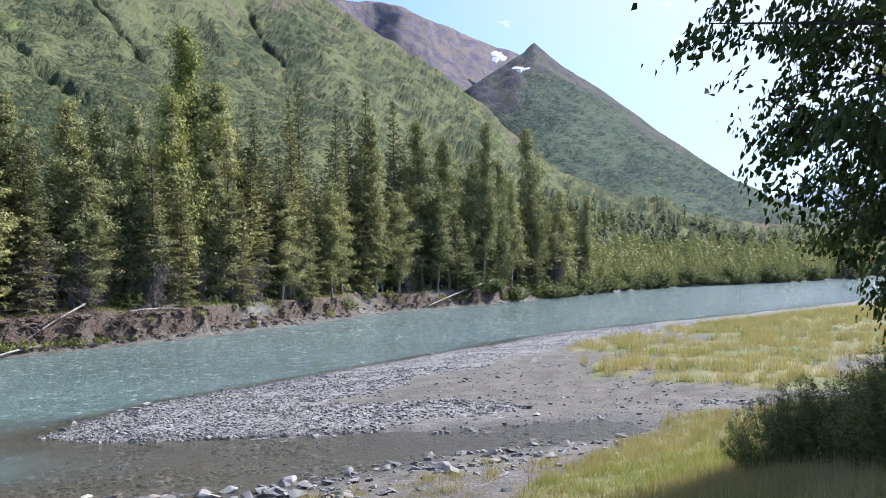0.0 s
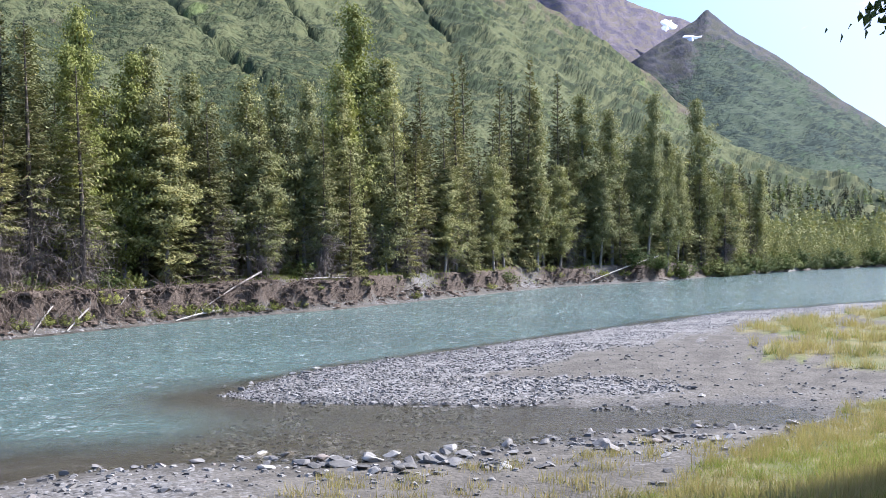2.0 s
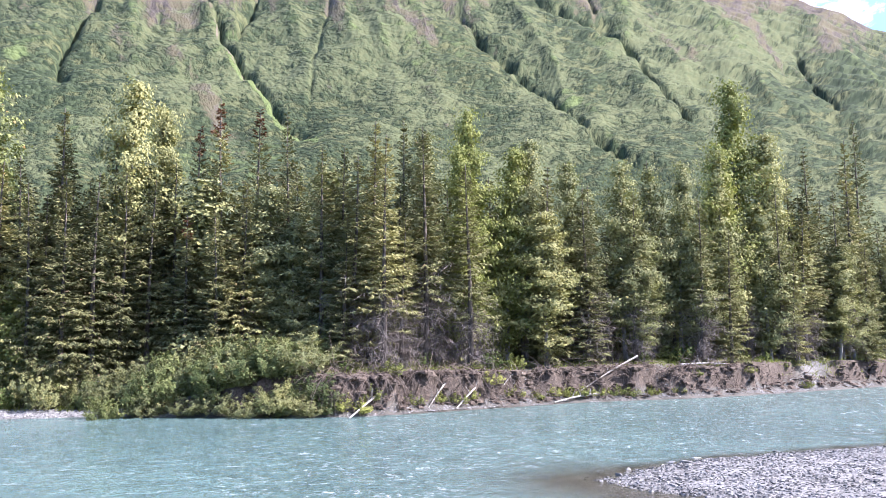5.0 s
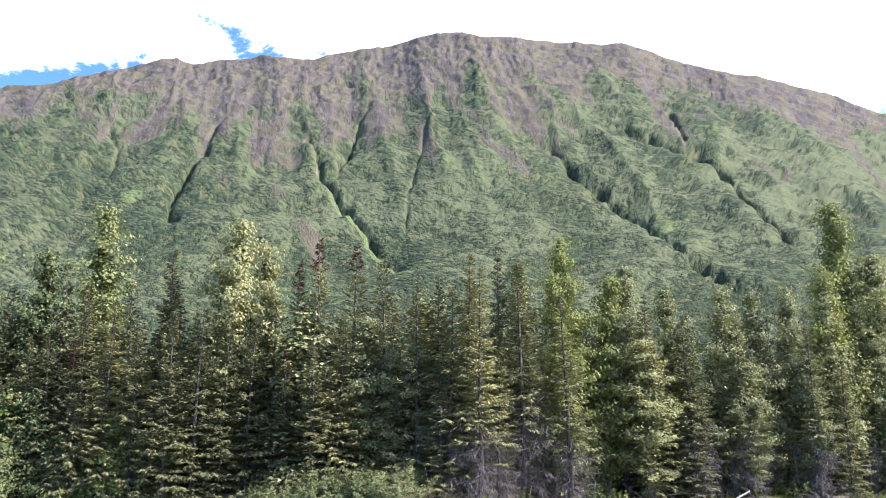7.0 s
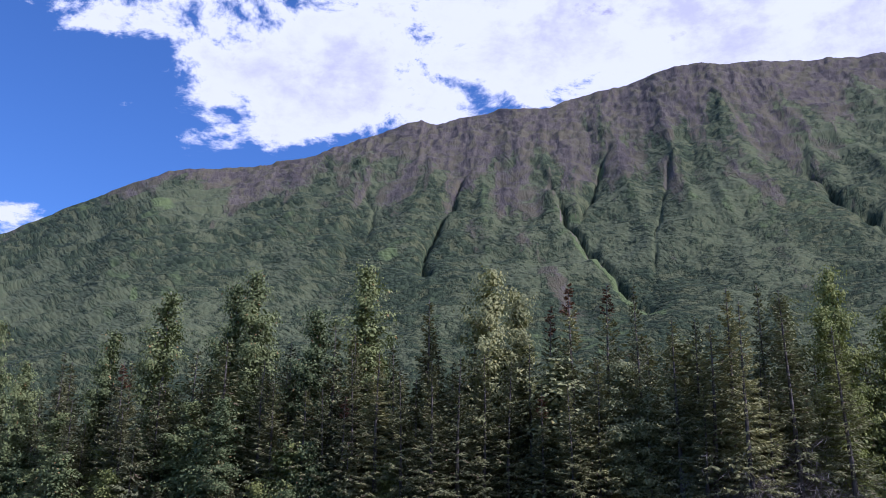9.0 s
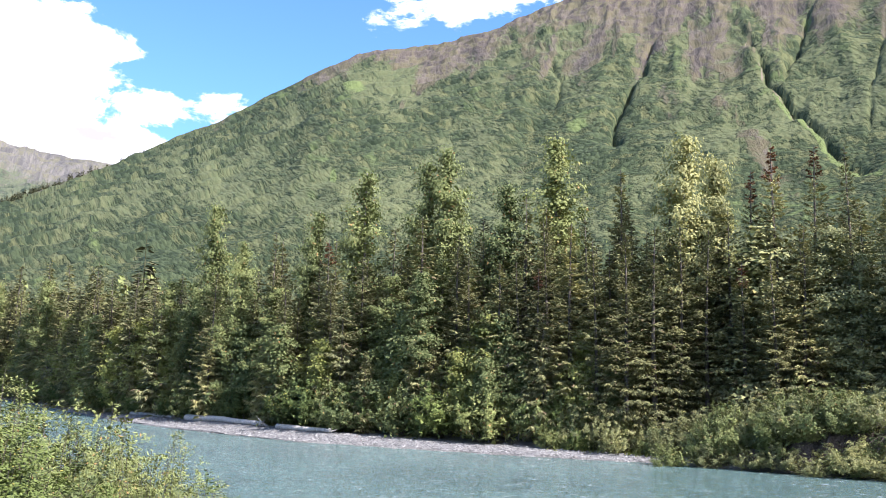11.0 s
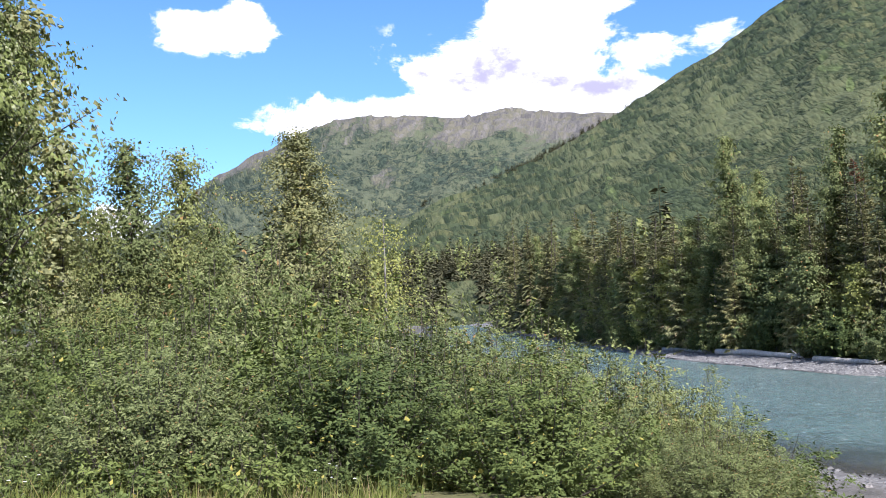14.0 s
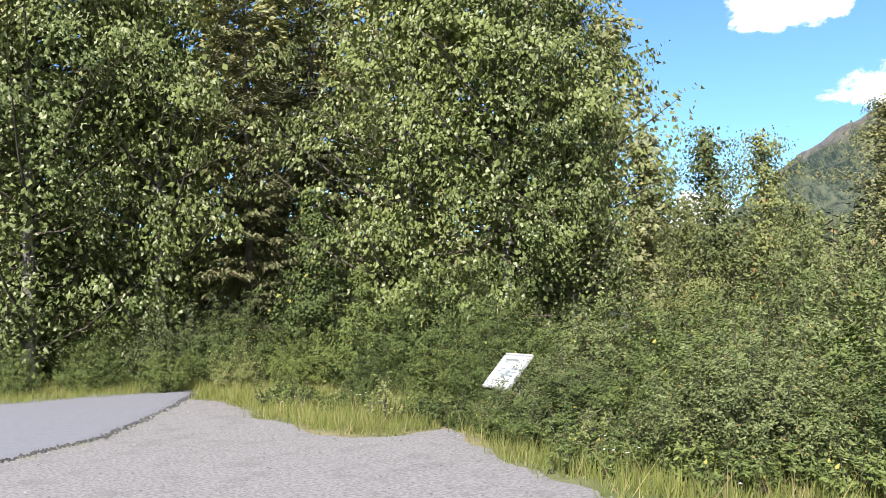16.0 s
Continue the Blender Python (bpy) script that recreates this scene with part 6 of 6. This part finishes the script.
# ======== parking ground: asphalt edge ========
def build_asphalt():
    rng = np.random.default_rng(3)
    edge = [(-1.2, -10.0), (-3.1, -11.3), (-4.8, -12.5), (-7.2, -15.6), (-9.5, -19.0), (-8.6, -21.6), (-6.7, -24.2), (0, -31), (8, -30), (10, -14), (3, -7.6)]
    gx, gy = np.arange(-10.5, 10.01, 0.12), np.arange(-31, -7.0, 0.12)
    yy, xx = np.meshgrid(gy, gx, indexing="ij")
    ragged = lambda x, y: (x + 0.10 * wave(x, y, 2.2, 5.0, 4), y + 0.10 * wave(x, y, 2.2, 7.0, 4))
    f = grid_faces(len(gy), len(gx))
    f = f[inside(*ragged(xx.ravel()[f].mean(1), yy.ravel()[f].mean(1)), edge)]
    rim = line_distance(*ragged(xx.ravel(), yy.ravel()), edge, True)[0]
    me = mesh_of("pavement", np.stack([xx.ravel(), yy.ravel(), 3.026 + 0.003 * wave(xx.ravel(), yy.ravel(), 0.7, 3.0, 2) - 0.05 * (1 - smooth01(rim, 0.0, 0.13))], -1), f, True)
    crumbs = Bits()
    for i in range(1000):
        k = rng.integers(0, 4)
        t = rng.random()
        p, q = edge[k], edge[k + 1]
        x, y = p[0] + (q[0] - p[0]) * t + 0.05 * rng.normal(), p[1] + (q[1] - p[1]) * t + 0.05 * rng.normal()
        v = np.array([[1, 0, -0.4], [0, 1, -0.4], [-1, 0, -0.4], [0, -1, -0.4], [0, 0, 0.6]]) * rng.uniform(0.010, 0.032) * (1 + 0.3 * rng.normal(size=(5, 1)))
        crumbs.put(v + [x, y, 3.012], [[0, 1, 4], [1, 2, 4], [2, 3, 4], [3, 0, 4]])
    tagged(hold("asphalt_crumbs", crumbs.mesh("asphalt_crumbs"), OLDTAR), "dark crumbs of broken asphalt along its edge", "rubble", kind="stuff")
    gx, gy = np.arange(-10, 6.01, 0.15), np.arange(-20, 4.01, 0.15)
    yy, xx = np.meshgrid(gy, gx, indexing="ij")
    xx = xx + 0.05 * np.sin(yy * 9 + xx * 3)
    f = grid_faces(len(gy), len(gx))
    cx, cy = xx.ravel()[f].mean(1), yy.ravel()[f].mean(1)
    bent = lambda x, y: (x + 0.32 * wave(x, y, 1.3, 1.0, 4), y + 0.32 * wave(x, y, 1.3, 4.0, 4))
    f = f[inside(*bent(cx, cy), LOT)]
    rim = line_distance(*bent(xx.ravel(), yy.ravel()), LOT, True)[0]
    lot = mesh_of("road", np.stack([xx.ravel(), yy.ravel(), 3.004 + 0.004 * wave(xx.ravel(), yy.ravel(), 1.0, 2.0, 3) - 0.034 * (1 - smooth01(rim, 0.05, 0.4))], -1), f, True)
    tagged(hold("road", lot, FINEGRAVEL), "compacted fine grey gravel of the parking ground", "gravel", kind="structure")
    tagged(hold("pavement", me, ASPHALT), "light grey asphalt with a broken edge", "pavement", kind="structure")


build_asphalt()


def lot_pebbles():
    rng = np.random.default_rng(8)
    x, y = rng.uniform(-10, 3, 5000), rng.uniform(-19, -3, 5000)
    ok = inside(x, y, LOT)
    x, y = x[ok][:3000], y[ok][:3000]
    n = len(x)
    size = 0.007 + 0.014 * rng.random(n) ** 2
    shape = np.array([[1, 0, -0.3], [0, 1, -0.3], [-1, 0, -0.3], [0, -1, -0.3], [0, 0, 0.35]])
    v = shape[None] * size[:, None, None] * (1 + 0.3 * rng.normal(size=(n, 5, 1)) * 0.6) + np.stack([x, y, np.full(n, 3.012)], -1)[:, None]
    f = (np.array([[0, 1, 4], [1, 2, 4], [2, 3, 4], [3, 0, 4]])[None] + (np.arange(n) * 5)[:, None, None]).reshape(-1, 3)
    tagged(hold("loose_pebbles", mesh_of("loose_pebbles", v.reshape(-1, 3), f), STONE), "small loose pebbles on the gravel", "gravel", kind="stuff")


lot_pebbles()


# ======== sign at the verge ========
def build_sign():
    frame_mat = plain("sign_frame", (0.36, 0.36, 0.35), (0.46, 0.46, 0.45), 0.6, 30)
    face = plain("sign_face", (0.72, 0.73, 0.74), (0.80, 0.81, 0.82), 0.35, 12, bump=0.05)
    ink = plain("sign_print", (0.16, 0.19, 0.19), (0.26, 0.30, 0.30), 0.5, 30, bump=0.05)
    top = thing("information_sign", "tilted white information panel in a grey frame at the path's edge", "sign")

    def slab(name, cx, cy, cz, sx, sy, sz, mat, label="", under=None):
        bm = bmesh.new()
        bmesh.ops.create_cube(bm, size=1.0)
        bmesh.ops.scale(bm, vec=(sx, sy, sz), verts=bm.verts)
        bmesh.ops.bevel(bm, geom=bm.edges[:], offset=min(sx, sy, sz) * 0.2, segments=2, affect="EDGES")
        bmesh.ops.translate(bm, vec=(cx, cy, cz), verts=bm.verts)
        me = bpy.data.meshes.new(name)
        bm.to_mesh(me)
        bm.free()
        return hold(name, me, mat, under or top, label)

    # panel plane: x across, y up the slope
    tilt = Matrix.Translation((0, 0, 0.88)) @ Matrix.Rotation(radians(43), 4, "X")
    parts = [slab("panel", 0, 0, 0, 0.92, 0.62, 0.02, face, "white printed panel")]
    for nm, cx, cy, sx, sy in (("frame_bar", 0, 0.33, 1.0, 0.05), ("frame_bar", 0, -0.33, 1.0, 0.05), ("frame_bar", -0.485, 0, 0.05, 0.62), ("frame_bar", 0.485, 0, 0.05, 0.62)):
        parts.append(slab(nm, cx, cy, 0.004, sx, sy, 0.045, frame_mat))
    for cx, cy, sx, sy in ((-0.1, 0.22, 0.5, 0.04), (0.05, -0.03, 0.16, 0.09), (-0.04, -0.10, 0.14, 0.06), (-0.24, 0.04, 0.3, 0.016), (-0.24, -0.01, 0.28, 0.016), (-0.24, -0.06, 0.3, 0.016), (0.2, 0.05, 0.26, 0.03), (0.26, -0.02, 0.2, 0.025), (0.18, -0.09, 0.24, 0.03), (0.0, -0.2, 0.6, 0.02)):
        slab("print_block", cx, cy, 0.0125, sx, sy, 0.004, ink, "", parts[0])
    for p in parts:
        p.matrix_basis = tilt
    for cx in (-0.32, 0.32):
        slab("post", cx, 0.02, 0.40, 0.07, 0.07, 0.95, frame_mat)
    x, y = bearing(134.2, 0, 12.6).xy
    top.matrix_basis = Matrix.LocRotScale((x, y, ground_z(x, y) - 0.05), Euler((0, 0, radians(71))), (0.8, 0.8, 0.95))


build_sign()


# ======== bushes and trees round the overlook ========
def near_plants():
    kinds = [shrub("willow_bush", "dense grey-green willow bush beside the overlook", 130, 2.6, 1.35, 25000, 0.043, WILLOW, 0.46, 90, group="overlook bushes"),
             shrub("willow_bush", "dense leafy green willow bush beside the overlook", 131, 2.4, 1.3, 22000, 0.046, ALDER, 0.52, 84, group="overlook bushes"),
             shrub("willow_bush", "green willow bush with some turned leaves beside the overlook", 132, 2.8, 1.2, 24000, 0.043, WILLOW, 0.46, 84, group="overlook bushes"),
             shrub("alder_bush", "broad-leaved yellow-green bush beside the overlook", 133, 2.2, 1.2, 15000, 0.055, ALDER, 0.58, 66, group="overlook bushes")]
    thin = [shrub("willow_bush", "green willow bush in the thicket behind the overlook", 150 + i, 2.5, 1.3, 10500, 0.060, (WILLOW, ALDER)[i], 0.48, 60, group="overlook bushes") for i in range(2)]
    tops = ([80.5, 82.4, 84, 85, 86.3, 88.4, 94, 97, 100, 104, 108, 113, 120, 127, 130, 132.7, 135], [-11.5, -8.6, -6.8, -5.0, -2.9, -1.6, -0.5, 0.8, 1.8, 1.7, 2.2, 2.8, 2.2, 0.6, -0.4, -2.3, -4])
    n = 0
    for row, (d0, low) in enumerate(((8.7, -3.6), (11.0, -0.9), (13.6, 0.4), (16.6, 1.2))):
        az = (85.5, 84.6, 83.8, 95.0)[row]
        while az < 132.5:
            a = az + RNG.uniform(-0.7, 0.7)
            d = d0 + RNG.uniform(-0.6, 0.6) + np.interp(a, [119, 125, 131], [0, 1.4, 2.9]) * (1.0 if row == 0 else 0.5)
            el = np.interp(a, *tops) + low * (1.0 if row else 0.55) + RNG.uniform(-0.8, 0.1)
            x, y = bearing(a, 0, d).xy
            z = ground_z(x, y)
            h = EYE.z + d * math.tan(radians(el)) - z
            if h > 0.5:
                k = (0, 1, 0, 2, 3, 0, 2)[n % 7] if a < 107 else (1, 3, 1, 0, 1, 3, 2)[n % 7]
                stand(kinds[k] if row < 2 else thin[n % 2], USED, x, y, h / (2.35, 2.15, 2.5, 2.0)[k], None, RNG.uniform(0.9, 1.15) * min(1.6, (2.6 / h) ** 0.7), z=z)
            n += 1
            az += np.degrees((1.8 if row < 2 else 1.5) / d)
    az = 86.5
    while az < 105:
        d = 12.2 + RNG.uniform(-0.8, 0.8)
        x, y = bearing(az, 0, d).xy
        z = ground_z(x, y)
        h = EYE.z + d * math.tan(radians(np.interp(az, [86, 88, 95, 100, 105], [-3.8, -2.6, -1.2, 0.4, 1.2]) + RNG.uniform(-0.3, 0.2))) - z
        stand(thin[0] if RNG.random() < 0.7 else kinds[0], USED, x, y, h / 2.4, None, RNG.uniform(0.85, 1.0), z=z)
        az += 5.0
    # undergrowth at the foot of the tall trees past the parking ground
    az = 134.5
    while az < 168:
        for d, hh in ((RNG.uniform(17.0, 18.5), RNG.uniform(1.2, 1.9)), (RNG.uniform(19, 21), RNG.uniform(2.2, 3.2))):
            d += np.interp(az, [134, 140, 148, 168], [-2.6, -1.5, 2.0, 5.0])
            x, y = bearing(az, 0, d).xy
            stand(RNG.choice((kinds[1], thin[0], thin[1], thin[1])), USED, x, y, hh / 2.4, None, RNG.uniform(0.9, 1.2))
        az += 4.2
    # weeds and white flower heads along the verge
    weed = shrub("weed", "low leafy green weed on the verge", 160, 0.5, 0.28, 900, 0.040, ALDER, 0.45, 18, group="verge weeds")
    pale = shrub("weed", "tall pale seeding weed on the verge", 161, 0.7, 0.22, 600, 0.034, WILLOW, 0.35, 14, group="verge weeds")
    rnd = random.Random(12)
    heads, stalks = Bits(), Bits()
    for i in range(120):
        a = rnd.uniform(108, 150)
        d = np.interp(a, [108, 122, 130, 136, 143, 150], [8.2, 8.6, 9.6, 12.6, 14.2, 16.5]) + rnd.uniform(-0.5, 1.3)
        x, y = bearing(a, 0, d).xy
        if inside(np.array([x]), np.array([y]), LOT)[0]:
            continue
        z = ground_z(x, y)
        stand(weed if i % 3 else pale, USED, x, y, rnd.uniform(0.5, 1.3), None, 1.2, 0.02, z)
        if i % 4 == 0:
            for k in range(5):
                p = np.array([x + rnd.uniform(-0.3, 0.3), y + rnd.uniform(-0.3, 0.3), z - 0.02])
                q = p + [rnd.uniform(-0.05, 0.05), rnd.uniform(-0.05, 0.05), rnd.uniform(0.16, 0.34)]
                stalks.put(*tube([p, (p + q) / 2, q], [0.003, 0.0025, 0.002], 3))
                ring = np.array([[math.cos(j * 1.0472), math.sin(j * 1.0472), 0] for j in range(6)] + [[0, 0, 0.35]])
                heads.put(q + ring * rnd.uniform(0.010, 0.020), [[j, (j + 1) % 6, 6] for j in range(6)])
    tagged(hold("white_flower_heads", heads.mesh("white_flower_heads"), FLOWER), "small white flower heads on thin stems", "flowers", kind="stuff")
    tagged(hold("flower_stalks", stalks.mesh("flower_stalks"), GREENGRASS), "thin green stalks of the white flowers", "flowers", kind="stuff")
    # trees beyond the bushes
    def tree(proto, az, d, el, tall, wide=1.0):
        x, y = bearing(az, 0, d).xy
        z = ground_z(x, y)
        stand(proto, USED, x, y, (EYE.z + d * math.tan(radians(el)) - z) / tall, None, wide, z=z)

    slim = broadleaf("cottonwood", "slender young cottonwood above the bushes", 140, 10, 0.22, 24000, 0.072, COTTON, 0.04, 0.18, 120, droop=0.5, taper=0.9, clump=0.15, spray=22, core=0.25)
    tree(slim, 110.4, 27, 12.6, 10, 1.25)
    airy = broadleaf("cottonwood", "airy young cottonwood with gaps in its crown", 141, 9, 0.24, 11000, 0.085, WILLOW, 0.06, 0.26, 70, droop=0.4, clump=0.17, spray=16, core=0.2)
    tree(airy, 120.4, 22, 11.9, 9, 1.0)
    tree(airy, 118.0, 23, 11.4, 9, 0.9)
    tree(airy, 115.8, 21, 6.8, 9, 0.9)
    tree(airy, 122.6, 21, 7.4, 9, 0.9)
    tree(conifer("spruce", "young blue-green spruce with a yellowed tip", 142, 8, 0.2, 40, density=60, spray=0.16), 106.6, 42, 4.4, 8, 1.0)
    tree(broadleaf("poplar", "small yellow-green poplar behind the bushes", 143, 8, 0.12, 4200, 0.10, POPLAR, 0.1, 0.3, 40), 105.3, 40, 6.7, 8, 1.0)
    big = broadleaf("cottonwood", "large full cottonwood with pale leaf undersides and painted leaf gloss by the parking ground", 144, 15, 0.235, 21000, 0.115, PALE, 0.04, 0.20, 150, droop=0.9, taper=0.5, rise=(0.15, 0.85), clump=0.20, spray=44, core=0.30)
    tree(big, 134.2, 19.5, 34, 15, 0.92)
    tree(big, 129.5, 19.0, 22, 15, 0.85)
    tree(big, 140.5, 20.5, 31, 15, 0.9)
    tree(big, 156.0, 24, 33, 15, 0.85)
    tree(big, 163.0, 23.5, 31, 15, 0.95)
    dark = conifer("spruce", "dark spruce among the cottonwoods", 145, 16, 0.17, 56, DARKSPRUCE, density=120, spray=0.17)
    tree(dark, 150.5, 24, 25, 16, 1.0)
    tree(dark, 146.8, 28, 27, 16, 1.1)
    tree(dark, 160, 30, 27, 16, 1.1)
    tree(dark, 168, 27, 29, 16, 1.1)
    back = broadleaf("cottonwood", "cottonwood deeper in the wood by the parking ground, also added as slope shade", 148, 18, 0.2, 4200, 0.26, COTTON, 0.05, 0.32, 60, droop=0.6, clump=0.34, core=0.3)
    for a, d, e in ((128, 33, 19), (133, 34, 25), (138, 33, 26), (143, 34, 25), (148, 34, 25), (153, 35, 25), (158, 36, 26), (164, 34, 27), (169, 36, 25), (124.8, 30, 12), (125, 45, 6), (121, 48, 5), (117, 50, 4.5)):
        tree(back, a, d, e, 18, 1.25)
    small = broadleaf("aspen", "small bright green tree at the wood's edge", 146, 6, 0.24, 5200, 0.12, ALDER, 0.05, 0.26, 60, clump=0.14)
    tree(small, 146.5, 20.5, 8.6, 6, 0.85)
    tree(small, 143.5, 19.0, 3.5, 6, 0.9)

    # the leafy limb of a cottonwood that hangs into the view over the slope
    over = broadleaf("cottonwood", "cottonwood with broad leaves coloured dark as if backlit beside the overlook", 147, 12.5, 0.27, 60000, 0.10, SHADELEAF, 0.08, 0.13, 170, droop=0.8, taper=0.45, rise=(-0.35, 0.6), clump=0.15, spray=24)
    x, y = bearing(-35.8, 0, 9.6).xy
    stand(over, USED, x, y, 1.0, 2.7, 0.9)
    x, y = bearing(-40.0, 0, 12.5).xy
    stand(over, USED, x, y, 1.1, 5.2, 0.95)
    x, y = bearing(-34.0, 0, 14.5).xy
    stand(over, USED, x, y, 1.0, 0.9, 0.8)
    # two trees added out of view to cast shade on the grass slope
    for a, d, q in ((-37.5, 18.5, 1.9), (-42, 14.0, 5.0)):
        x, y = bearing(a, 0, d).xy
        stand(back, USED, x, y, 0.75, q, 1.35)
    for a, d, h, k in ((-20.2, 12.5, 1.25, 0), (-23.2, 11.6, 1.3, 1), (-26.5, 10.6, 1.4, 0), (-22, 13.6, 1.3, 2), (-30, 9.5, 1.6, 1), (-27, 13, 1.5, 0)):
        x, y = bearing(a, 0, d).xy
        stand(kinds[k], USED, x, y, h / 2.5, None, 1.15)


near_plants()
